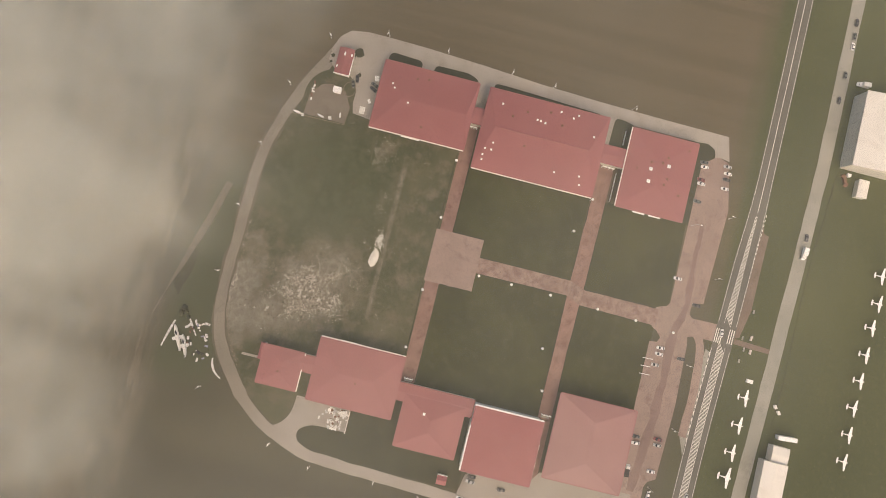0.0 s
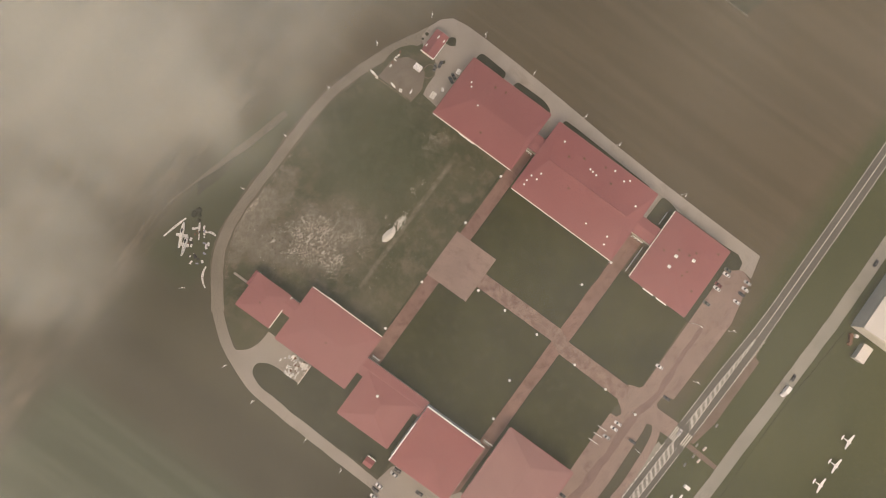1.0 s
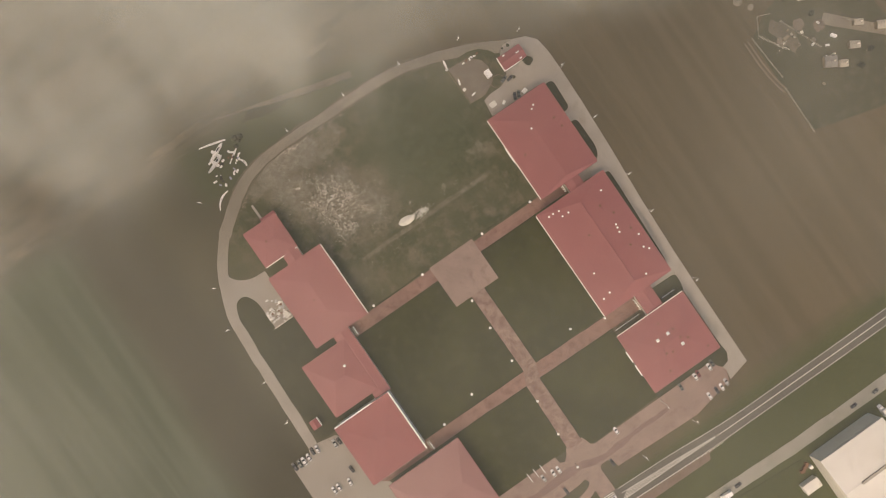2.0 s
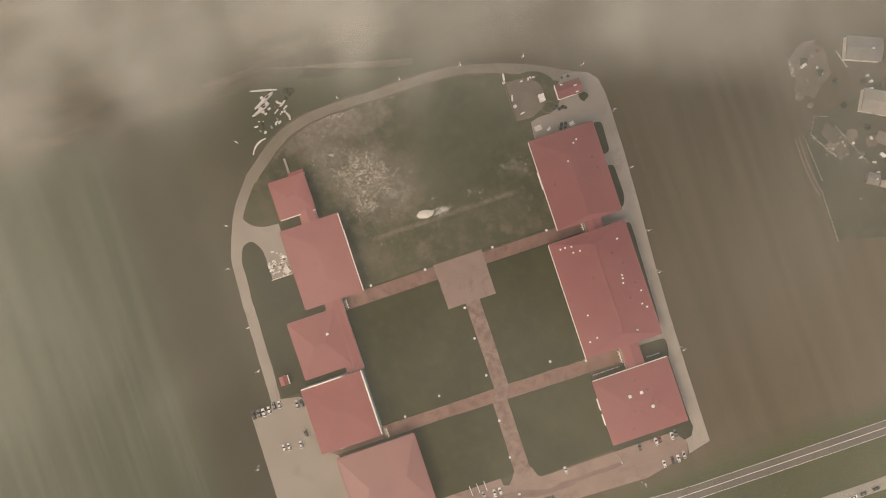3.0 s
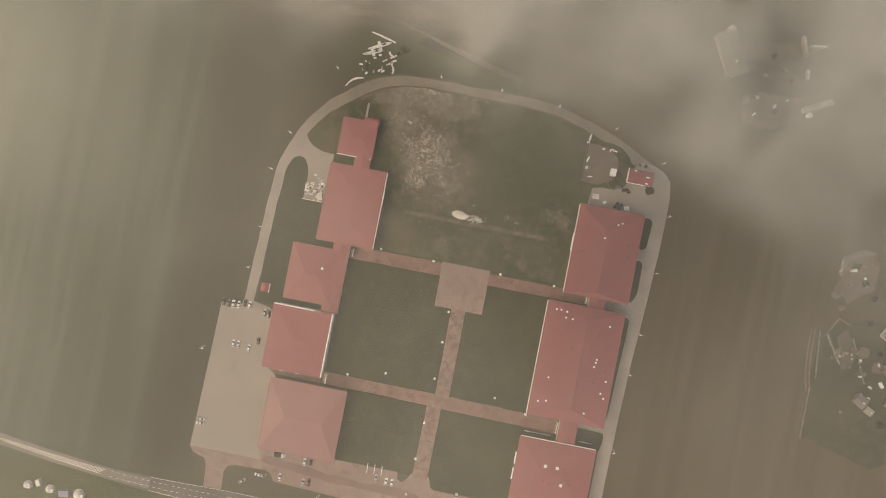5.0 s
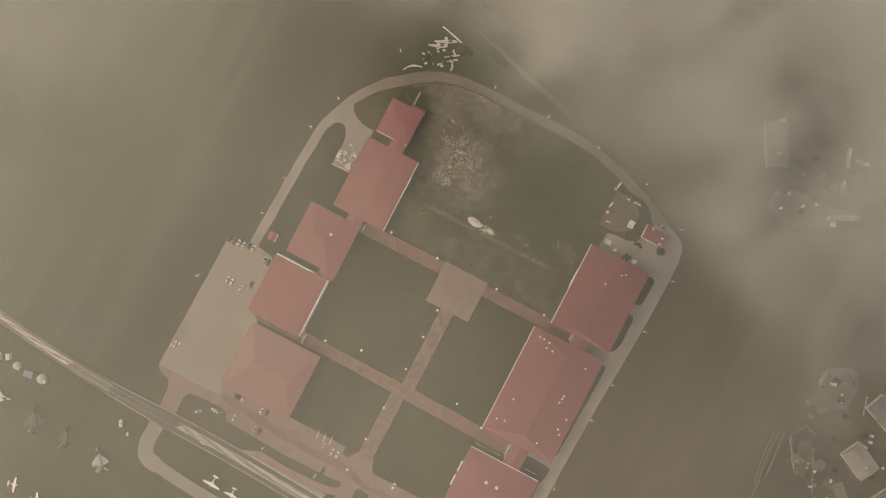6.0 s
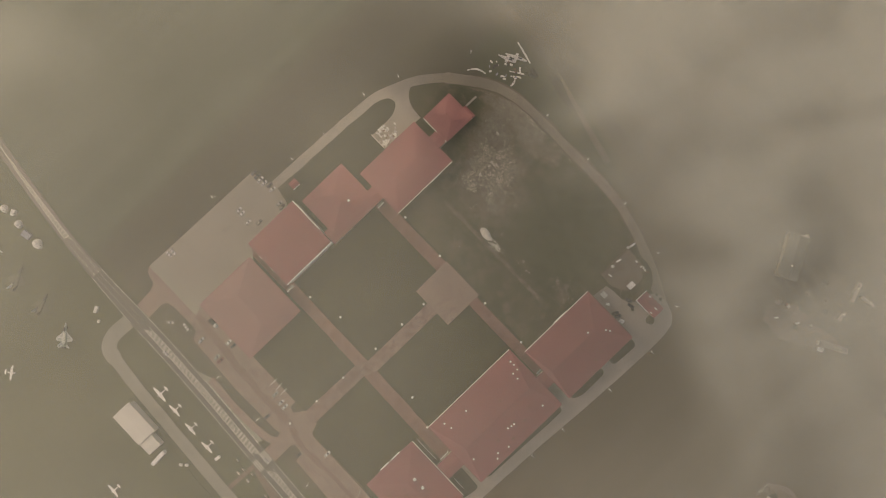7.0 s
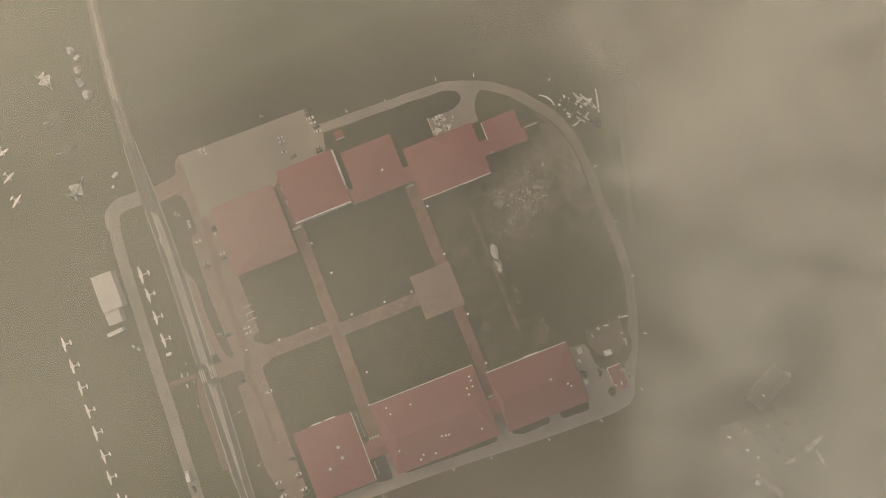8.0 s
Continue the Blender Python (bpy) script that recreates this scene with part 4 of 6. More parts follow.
h7 = slope(-91.2, -60.9, 0, 0.8, -76.0, 5.6)
for x, y in ((56, 29.5), (76, 36), (77, 31)):
    patch_on_roof(x, y, h5(x), 0.9, 0.9)
for x, y in ((70.5, -8), (74, -14), (72, -30), (76.5, -24), (59, -16)):
    patch_on_roof(x, y, h6(x), 0.9, 0.9)
for x, y in ((58, -79.5), (60.8, -80.5), (62.5, -66.5), (66.5, -72), (67.2, -77), (70, -79), (55, -87), (75.5, -87.5)):
    patch_on_roof(x, y, h7(y), 0.9, 0.9)
for x, y, z in ((-60, 62.5, 5.4), (-57.3, 29.5, 6.1), (-58.5, 17.0, 5.75)):
    patch_on_roof(x, y, z, 0.8, 0.8)

# stair heads and porches where the paths meet the halls
def porch(x, y, turn, w):
    g = thing("porch", "open timber porch frame beside the passage", "porch", "porches", m=at(x, y, turn))
    for k in range(4):
        part("post", box(bmesh.new(), -w / 2 + k * w / 3 - 0.1, -w / 2 + k * w / 3 + 0.1, -0.1, 0.1, 0, 3.2), WHITE, g)
    part("beam", box(bmesh.new(), -w / 2 - 0.2, w / 2 + 0.2, -0.15, 0.15, 3.2, 3.45), WHITE, g)
    part("step", box(bmesh.new(), -w / 2, w / 2, -1.6, -0.3, 0.05, 0.3), CONCRETE, g, "concrete step")


porch(62.6, 7.6, 90, 3.6)
porch(-50.4, 8.0, -90, 3.6)
porch(60.2, -55.0, 90, 5.0)
porch(-51.6, -53.6, -90, 3.6)
for x, y0, y1 in ((49.2, -59.6, -59.4), (55.8, -59.6, -59.4), (75.4, -59.6, -59.4)):
    single("railing", box(bmesh.new(), x - 3.2, x + 3.2, y0, y1, 0.0, 1.1), WHITE, "white railing along the hall front", "railing", group="white railings")
for y in (-78.9, -71.6):
    single("window_awning", box(bmesh.new(), 43.1, 43.96, y - 2.8, y + 2.8, 5.2, 5.36), WHITE, "white awning over a window row", "awning", group="white awnings")
for x in (-73.5, -65.5):
    single("door_canopy", box(bmesh.new(), x - 1.2, x + 1.2, -53.6, -51.4, 2.6, 2.8), GUTTER, "pale flat canopy over a hall door", "canopy", group="door canopies")
part("duct_cover", box(bmesh.new(), -57.6, -56.6, 72.2, 80.2, 0.3, 0.7), CONCRETE, thing("pipe_duct", "pale concrete duct leading from the hall", "duct"))


for x0, x1, y0, y1, z in ((50.0, 50.9, 29.0, 37.0, 5.6), (-41.6, -40.8, 33.0, 40.0, 5.4), (-41.6, -40.9, 29.6, 31.4, 5.4)):
    single("eaves_canopy", box(bmesh.new(), x0, x1, y0, y1, z - 0.1, z + 0.12), WHITE, "white sheet canopy at the hall eaves", "canopy", group="white eaves canopies")


# airfield buildings
def shed_hall(name, label, x0, x1, y0, y1, eave, rise, axis, wallmat, roofmat):
    g = thing(name, label, "hangar")
    part("wall", box(bmesh.new(), x0 + 0.2, x1 - 0.2, y0 + 0.2, y1 - 0.2, 0, eave - 0.2), wallmat, g)
    bm = bmesh.new()
    hip_roof(bm, x0, x1, y0, y1, eave, rise, axis, 0.02, 0.02, 0.25)
    part("roof", bm, roofmat, g)
    return g


hangar = shed_hall("hangar", "large hangar with a cream sheet roof", 87.0, 121.5, -192, -158.2, 8.6, 2.6, "x", HANGAR_WALL, HANGAR_ROOF)
for k in range(5):
    part("door_leaf", box(bmesh.new(), 89 + k * 6.2, 95 + k * 6.2, -158.3, -158.1, 0.1, 7.0), HANGAR_WALL, hangar)
part("ridge_ventilator", box(bmesh.new(), 96, 113, -175.7, -174.5, 11.0, 11.6), ROOF_BEIGE, hangar, "long ridge ventilator")
shed_hall("store_shed", "low store shed with a bright cream roof", 75.4, 83.6, -171.2, -166.4, 3.2, 0.4, "x", HANGAR_WALL, HANGAR_ROOF)
shed_hall("airfield_house", "airfield building with a cream sheet roof", -66.6, -47.4, -160.4, -149.6, 5.0, 0.5, "x", WALL, HANGAR_ROOF)
shed_hall("airfield_annex", "lower annex with a cream sheet roof", -47.4, -40.4, -160.2, -152.6, 4.2, 0.4, "y", WALL, HANGAR_ROOF)


# ---- lamps ----
def path_lamp():
    g = thing("path_lamp", "path lamp with a white globe on a dark post", "lamp", "path lamps")
    part("post", rod(bmesh.new(), (0, 0, 0), (0, 0, 4.0), 0.09, 8, 0.06), METAL, g)
    part("foot", rod(bmesh.new(), (0, 0, 0), (0, 0, 0.35), 0.2, 8, 0.14), DARK, g)
    bm = bmesh.new()
    bmesh.ops.create_uvsphere(bm, u_segments=12, v_segments=8, radius=0.62)
    bmesh.ops.scale(bm, vec=(1, 1, 0.75), verts=bm.verts[:])
    bmesh.ops.translate(bm, vec=(0, 0, 4.4), verts=bm.verts[:])
    part("globe", bm, WHITE, g, "white glass globe", smooth=True)
    return g


lamp = path_lamp()
lamp_places = [(-37.4, 12.5), (-11.9, 11.6), (20.3, 11.5), (46.2, 11.0), (-0.3, -10.6), (-0.5, -25.2), (-0.8, -42.8), (-1.7, -64.2), (-2.4, -81.6), (-3.6, -98.8), (-24.0, -44.8), (28.8, -46.2), (-41.6, -48.8), (44.4, -51.0)]
lamp.matrix_basis = at(*lamp_places[0])
for p in lamp_places[1:]:
    copy_thing(lamp, at(*p))


def street_lamp():
    g = thing("street_lamp", "grey street lamp with a short arm", "street lamp", "perimeter street lamps")
    part("pole", rod(bmesh.new(), (0, 0, 0), (0, 0, 6.5), 0.11, 7, 0.07), METAL, g)
    part("arm", rod(bmesh.new(), (0, 0, 6.4), (1.3, 0, 6.8), 0.05, 6), METAL, g)
    bm = bmesh.new()
    loft(bm, [(1.0, 0.10, 0.06, 6.75), (1.3, 0.20, 0.10, 6.8), (1.9, 0.18, 0.09, 6.84), (2.1, 0.06, 0.04, 6.84)], 8)
    part("lantern", bm, WHITE, g, "pale lantern head")
    part("base", box(bmesh.new(), -0.3, 0.3, -0.3, 0.3, 0, 0.3), CONCRETE, g)
    return g


sl = street_lamp()
sl_places = [(-96.9, 40.0, 0), (-91.4, 58.9, -20), (-96.7, 12, 0), (-75, 93.6, -40), (-25, 98.9, -90), (4.4, 98.0, -90), (32.6, 95.6, -95), (61.5, 90.2, -120), (86.5, 78.2, -135), (93.9, 53.4, 180), (93.2, 26, 180), (91.2, -3.8, 180), (89.9, -23.2, 180), (89.2, -60.2, 180), (-112.6, -49.6, 0), (-98.6, -8, 0)]
sl.matrix_basis = at(*sl_places[0])
for p in sl_places[1:]:
    copy_thing(sl, at(*p))
boulevard_lamps = [(24, -113.8, 90), (52, -113.8, 90), (-16, -109.8, 90), (-44.5, -109.5, 90), (-71.5, -104.6, 90), (44.8, -98, -90)]
for p in boulevard_lamps:
    copy_thing(sl, at(*p))

# ---- vehicles ----
def paint(name, c):
    n = Nodes(name)
    n.b.inputs["Coat Weight"].default_value = 0.4
    return n.done(n.mix(n.noise(1.5, 3), tuple(v * 0.88 for v in c), c), 0.35)


PAINTS = {"white": paint("white_car_paint", (0.78, 0.76, 0.72)), "silver": paint("silver_car_paint", (0.46, 0.45, 0.42)), "dark": paint("dark_car_paint", (0.055, 0.052, 0.05)),
          "red": paint("dark_red_car_paint", (0.20, 0.045, 0.04)), "green": paint("grey_green_car_paint", (0.12, 0.13, 0.11)), "blue": paint("blue_grey_car_paint", (0.12, 0.14, 0.17))}
WORDS = {"white": "white", "silver": "silver", "dark": "black", "red": "dark red", "green": "grey-green", "blue": "blue-grey"}
CARS = {}


def wheels(g, xs, y, r=0.32, w=0.22):
    for x in xs:
        for s in (-1, 1):
            tyre = part("wheel", rod(bmesh.new(), (x, s * (y - w), r), (x, s * y, r), r, 10), DARK, g)
            part("rim", rod(bmesh.new(), (x, s * y, r), (x, s * (y + 0.02), r), r * 0.6, 8), METAL, tyre)


def car(color):
    """A saloon with bonnet, cabin, glass, roof, lights and wheels, nose towards +x."""
    g = thing("car", f"parked {WORDS[color]} saloon car with dark windows", "car", "parked cars")
    part("body", loft(bmesh.new(), [(-2.2, 0.74, 0.22, 0.62), (-2.1, 0.82, 0.30, 0.62), (-0.8, 0.88, 0.34, 0.62), (0.9, 0.88, 0.33, 0.60), (1.9, 0.82, 0.28, 0.56), (2.2, 0.68, 0.18, 0.52)], 12, 4.0), PAINTS[color], g, smooth=False)
    part("glasshouse", loft(bmesh.new(), [(-1.75, 0.66, 0.06, 0.98), (-1.1, 0.72, 0.26, 1.12), (0.3, 0.72, 0.26, 1.12), (1.05, 0.66, 0.05, 0.97)], 10, 4.0), DARKGLASS, g, "dark window band")
    part("roof", prism(bmesh.new(), rounded(rect(-1.15, 0.25, -0.62, 0.62), 0.2, 3), 1.34, 1.42), PAINTS[color], g)
    part("bonnet", prism(bmesh.new(), rounded(rect(1.0, 2.05, -0.7, 0.7), 0.25, 3), 0.82, 0.90), PAINTS[color], g)
    for s in (-1, 1):
        part("headlight", box(bmesh.new(), 2.05, 2.2, s * 0.58 - 0.15, s * 0.58 + 0.15, 0.55, 0.68), WHITE, g)
        part("mirror", box(bmesh.new(), 0.7, 0.85, s * 0.98 - 0.09, s * 0.98 + 0.09, 0.9, 1.02), PAINTS[color], g)
    wheels(g, (-1.35, 1.35), 0.88)
    return g


def park(color, x, y, turn):
    m = at(x, y, turn, 0.09) @ Matrix.Scale(0.9, 4)
    if color not in CARS:
        CARS[color] = car(color)
        CARS[color].matrix_basis = m
    else:
        copy_thing(CARS[color], m)


for c, x, y, t in (("dark", -107.4, -26.8, 92), ("green", -104.8, -27.0, 88), ("white", -102.6, -27.1, 92), ("white", -100.0, -26.9, 90), ("dark", -97.2, -25.6, 88), ("white", -94.8, -26.0, 84), ("silver", -87.0, -28.4, 86),
                   ("dark", -84.9, -28.6, 94), ("white", -99.0, -45.6, 92), ("white", -96.6, -45.6, 90), ("white", -91.2, -46.4, 84), ("dark", -87.4, -42.2, 94), ("white", -107.0, -84.2, 2), ("white", -107.4, -86.4, 184)):
    park(c, x, y, t)
for c, x, y, t in (("white", -54.2, -94.8, 92), ("dark", -51.4, -94.2, 90), ("silver", -19.2, -95.6, 92), ("white", -14.2, -96.3, 88), ("white", -11.4, -96.4, 91), ("dark", -14.0, -106.4, 92), ("red", -50.4, -103.9, 88),
                   ("silver", -53.0, -104.4, 90), ("white", -64.6, -104.2, 92), ("white", -75.0, -105.2, 176), ("dark", 10.6, -107.8, 90)):
    park(c, x, y, t)
for c, x, y, t in (("white", 72.0, -97.9, 92), ("green", 74.0, -97.2, 92), ("white", 64.2, -97.9, 90), ("red", 66.0, -97.4, 90), ("green", 56.0, -97.9, 88), ("silver", 74.6, -108.0, 92), ("white", 71.6, -108.8, 90),
                   ("dark", 68.8, -108.7, 88), ("white", 64.6, -108.9, 91), ("white", 1.6, -121.6, 4), ("white", -72.0, -121.9, 184)):
    park(c, x, y, t)
for c, x, y, t in (("dark", 155.0, -152.0, 2), ("green", 148.5, -152.3, 0), ("white", 143.6, -152.4, 4), ("green", 129.6, -151.8, 2), ("dark", 117.4, -151.4, 0), ("dark", 52.2, -150.0, 3),
                   ("dark", 68.6, 54.4, 62), ("green", 70.6, 54.3, 65), ("dark", 71.4, 62.4, 12), ("green", 68.8, 63.6, 20), ("silver", -82.0, -109.5, 40)):
    park(c, x, y, t)


def pickup(x, y, turn, label, bed, high=1.0):
    """A truck with a cab and a load box behind it."""
    g = thing("truck", label, "truck", m=at(x, y, turn, 0.09))
    part("cab", loft(bmesh.new(), [(0.9, 0.9, 0.62, 1.0), (1.0, 0.95, 0.72, 1.1), (2.1, 0.95, 0.70, 1.08), (2.6, 0.9, 0.34, 0.75), (2.9, 0.8, 0.26, 0.68)], 10, 5), PAINTS["white"], g, "white cab")
    part("windscreen", box(bmesh.new(), 2.12, 2.28, -0.8, 0.8, 1.15, 1.6), DARKGLASS, g)
    part("bed", box(bmesh.new(), -2.6, 0.8, -1.0, 1.0, 0.55, 0.55 + high), bed, g, "pale load box")
    part("chassis", box(bmesh.new(), -2.6, 2.6, -0.5, 0.5, 0.3, 0.54), DARK, g)
    wheels(g, (-1.6, 1.9), 0.95, 0.38)
    return g


park("white", 20.2, -97.0, 92)
pickup(45.0, -150.2, 176, "white box truck parked on taxi lane", WHITE, 1.9)
pickup(127.0, -160.6, 92, "white box lorry beside the hangar", CANVAS, 2.2)
pickup(-66.6, -93.8, 3, "dark flatbed truck beside the hall", DARK, 0.7)


# ---- light aircraft ----
def wing(bm, root_x, chord, tip_chord, span, z, dihedral=0.0, thick=0.14, sweep=0.0):
    """A two-sided tapering wing about y = 0, leading edge at root_x."""
    rows = []
    for s in (-1, -0.94, -0.5, -0.06, 0.06, 0.5, 0.94, 1):
        a = abs(s)
        c = (chord + (tip_chord - chord) * a) * (0.72 if a == 1 else 1)
        x1 = root_x - sweep * a * span / 2 - (chord - (chord + (tip_chord - chord) * a)) * 0.25
        y, zz, t = s * span / 2, z + dihedral * a, thick * (0.5 if a == 1 else 1) * (c / chord)
        rows.append([bm.verts.new(v) for v in ((x1, y, zz), (x1 - 0.3 * c, y, zz + t), (x1 - c, y, zz + 0.02), (x1 - 0.3 * c, y, zz - t * 0.6))])
    for r, t in zip(rows, rows[1:]):
        for k in range(4):
            bm.faces.new((r[k], r[(k + 1) % 4], t[(k + 1) % 4], t[k]))
    bm.faces.new(rows[0][::-1])
    bm.faces.new(rows[-1])
    return bm


def fin(bm, x, chord, tip, height, z, y=0.0, lean=0.0, sweep=0.5, t=0.06):
    """An upright tail surface, leading edge at x."""
    lo = [bm.verts.new(v) for v in ((x, y, z), (x - chord / 2, y + t, z), (x - chord, y, z), (x - chord / 2, y - t, z))]
    hi = [bm.verts.new(v) for v in ((x - sweep, y + lean, z + height), (x - sweep - tip / 2, y + lean + t / 2, z + height), (x - sweep - tip, y + lean, z + height), (x - sweep - tip / 2, y + lean - t / 2, z + height))]
    for k in range(4):
        bm.faces.new((lo[k], lo[(k + 1) % 4], hi[(k + 1) % 4], hi[k]))
    bm.faces.new(lo[::-1])
    bm.faces.new(hi)
    return bm


def aeroplane(label):
    """A light single-engined aeroplane, nose towards +x, wings at the origin."""
    g = thing("light_aeroplane", label, "aeroplane", "parked light aeroplanes")
    part("fuselage", loft(bmesh.new(), [(2.15, 0.22, 0.22, 1.15), (1.9, 0.42, 0.42, 1.15), (0.6, 0.55, 0.60, 1.2), (-0.8, 0.52, 0.60, 1.2), (-2.2, 0.34, 0.38, 1.25), (-5.2, 0.10, 0.16, 1.35)], 12, 2.6), WHITE, g, smooth=True)
    part("wing", wing(bmesh.new(), 0.95, 2.3, 1.0, 10.9, 1.95, 0.15), WHITE, g, "white straight wing")
    part("tailplane", wing(bmesh.new(), -4.25, 1.35, 0.75, 3.7, 1.45, 0.0, 0.07), WHITE, g)
    part("fin", fin(bmesh.new(), -4.1, 1.2, 0.6, 1.3, 1.45), WHITE, g)
    part("windscreen", loft(bmesh.new(), [(1.15, 0.42, 0.08, 1.6), (0.7, 0.46, 0.24, 1.68), (0.3, 0.46, 0.16, 1.8)], 8, 3), DARKGLASS, g)
    bm = bmesh.new()
    box(bm, 2.2, 2.26, -0.07, 0.07, 0.2, 2.1)
    part("propeller", bm, DARK, g)
    part("spinner", rod(bmesh.new(), (2.15, 0, 1.15), (2.5, 0, 1.15), 0.2, 8, 0.03), WHITE, g)
    for x, y in ((-0.2, -1.1), (-0.2, 1.1), (1.6, 0)):
        leg = part("gear_leg", rod(bmesh.new(), (x, y * 0.5, 0.75), (x, y, 0.25), 0.05, 5), METAL, g)
        part("tyre", rod(bmesh.new(), (x, y - 0.08, 0.22), (x, y + 0.08, 0.22), 0.22, 9), DARK, leg)
    for s in (-1, 1):
        part("strut", rod(bmesh.new(), (0.2, s * 0.5, 0.9), (0.2, s * 2.6, 1.95), 0.04, 5), WHITE, g)
    return g


plane = aeroplane("white high-wing light aeroplane parked on grass")
SMALL = Matrix.Scale(0.84, 4)
plane.matrix_basis = at(-59.2, -137.4, 268) @ SMALL
for x, y, t in ((-48.2, -137.6, 271), (-36.0, -138.0, 269), (-23.7, -138.2, 272), (-40.5, -187.2, 268), (-28.5, -187.0, 270), (-16.6, -186.8, 267), (-4.2, -187.2, 271), (7.6, -187.4, 269),
                (20.0, -187.6, 272), (31.2, -188.4, 268), (43.6, -187.2, 270), (-119.2, -184.9, 38), (-132.2, -184.6, 26), (-145.6, -183.4, 16)):
    copy_thing(plane, at(x, y, t) @ SMALL)


def jet(label, skin, m, scale=1.0):
    """A twin-finned jet fighter on its undercarriage, nose towards +x."""
    g = thing("jet_fighter", label, "jet aircraft", "retired jet aircraft", m=m)
    k = scale
    part("fuselage", loft(bmesh.new(), [(8.2 * k, 0.05, 0.06, 1.9), (6.6 * k, 0.42, 0.42, 1.9), (4.6 * k, 0.62, 0.66, 2.0), (2.0 * k, 1.1, 0.6, 1.9), (-3.0 * k, 1.4, 0.55, 1.8), (-6.0 * k, 1.1, 0.42, 1.8)], 12, 2.6), skin, g, smooth=True)
    bm = bmesh.new()
    for s in (-1, 1):
        pts = [(2.6 * k, s * 0.9), (-0.6 * k, s * 4.7 * k), (-2.4 * k, s * 4.9 * k), (-3.4 * k, s * 0.9)]
        prism(bm, pts if s < 0 else pts[::-1], 1.82, 1.98)
        pts = [(4.4 * k, s * 0.5), (2.4 * k, s * 1.5), (2.0 * k, s * 0.5)]
        prism(bm, pts if s < 0 else pts[::-1], 1.85, 1.97)
    part("wing", bm, skin, g)
    for s in (-1, 1):
        bm = bmesh.new()
        pts = [(-3.9 * k, s * 1.0), (-5.9 * k, s * 3.3 * k), (-7.0 * k, s * 3.3 * k), (-6.0 * k, s * 1.0)]
        part("tailplane", prism(bm, pts if s < 0 else pts[::-1], 1.72, 1.84), skin, g)
        part("fin", fin(bmesh.new(), -2.8 * k, 2.6 * k, 1.2 * k, 2.6, 2.1, s * 1.25, s * 0.35, 1.9 * k), WHITE if s > 0 else skin, g)
        part("nozzle", rod(bmesh.new(), (-5.8 * k, s * 0.6, 1.8), (-6.9 * k, s * 0.6, 1.8), 0.48, 10, 0.4), DARK, g)
        part("missile", rod(bmesh.new(), (-0.4 * k, s * 4.3 * k, 1.65), (-2.6 * k, s * 4.3 * k, 1.65), 0.14, 6), WHITE, g, "white wing store")
    part("canopy", loft(bmesh.new(), [(5.8 * k, 0.1, 0.05, 2.4), (5.0 * k, 0.42, 0.36, 2.5), (3.6 * k, 0.44, 0.30, 2.5), (2.6 * k, 0.1, 0.05, 2.5)], 8, 2.2), DARKGLASS, g)
    for x, y in ((5.0 * k, 0), (-1.6 * k, -1.4), (-1.6 * k, 1.4)):
        leg = part("gear_leg", rod(bmesh.new(), (x, y, 1.5), (x, y, 0.4), 0.09, 6), METAL, g)
        part("tyre", rod(bmesh.new(), (x, y - 0.14, 0.4), (x, y + 0.14, 0.4), 0.4, 10), DARK, leg)
    return g


jet("grey-green camouflaged jet fighter standing on turf", JETGREY, at(-113.6, -152.6, 132), 0.86)
jet("dark camouflaged jet fighter on turf", JETDARK, at(-151.6, -150.2, 116), 1.0)
jet("dark camouflaged jet with white stores on turf", JETDARK, at(-133.4, -150.2, 110), 0.8)
jet("white painted jet aircraft on turf", CANVAS, at(-172.2, -148.8, 20), 0.75)


# ---- airfield odds and ends ----
def tent(x, y, r, h, label):
    g = thing("dome_tent", label, "dome tent", "white dome tents", m=at(x, y))
    part("canopy", dome(bmesh.new(), r, h, 10, 4, wob=0.1), CANVAS, g)
    part("skirt", rod(bmesh.new(), (0, 0, 0), (0, 0, 0.3), r * 1.03, 10), WALL, g)
    part("entrance", box(bmesh.new(), r * 0.7, r * 1.25, -0.9, 0.9, 0, 2.0), CANVAS, g)


tent(-183.6, -131.8, 2.0, 2.1, "white canvas dome tent on turf")
tent(-172.6, -131.8, 2.0, 2.1, "white canvas dome tent on turf")
tent(-158.4, -131.6, 2.5, 2.5, "largest white canvas dome tent on turf")


def crate(name, label, category, x, y, turn, lx, ly, h, material, group=""):
    g = thing(name, label, category, group, m=at(x, y, turn))
    part("body", prism(bmesh.new(), rounded(rect(-lx / 2, lx / 2, -ly / 2, ly / 2), 0.08, 2), 0.12, h), material, g)
    part("lid", box(bmesh.new(), -lx / 2 - 0.05, lx / 2 + 0.05, -ly / 2 - 0.05, ly / 2 + 0.05, h, h + 0.1), material, g)
    part("skid", box(bmesh.new(), -lx / 2 + 0.2, lx / 2 - 0.2, -ly / 2 + 0.2, ly / 2 - 0.2, 0, 0.12), DARK, g)
    return g


crate("container", "small white container on turf", "container", -178.0, -129.4, 120, 3.0, 1.8, 2.0, CANVAS)
crate("covered_stack", "blue-grey covered stack between the tents", "stack", -165.2, -132.4, 10, 4.6, 3.0, 1.4, TARP)
crate("semi_trailer", "long white box trailer parked on grass", "trailer", -36.6, -159.2, 94, 8.4, 1.8, 2.8, WHITE)
crate("box", "white box on turf", "box", -112.8, -132.2, 118, 3.4, 1.6, 1.4, CANVAS)
crate("box", "small pale box on turf", "box", -107.6, -135.4, 118, 1.6, 0.9, 1.0, CANVAS)
crate("ground_cart", "white ground power cart beside aeroplanes", "cart", -16.2, -138.2, 178, 1.5, 2.6, 1.3, WHITE)
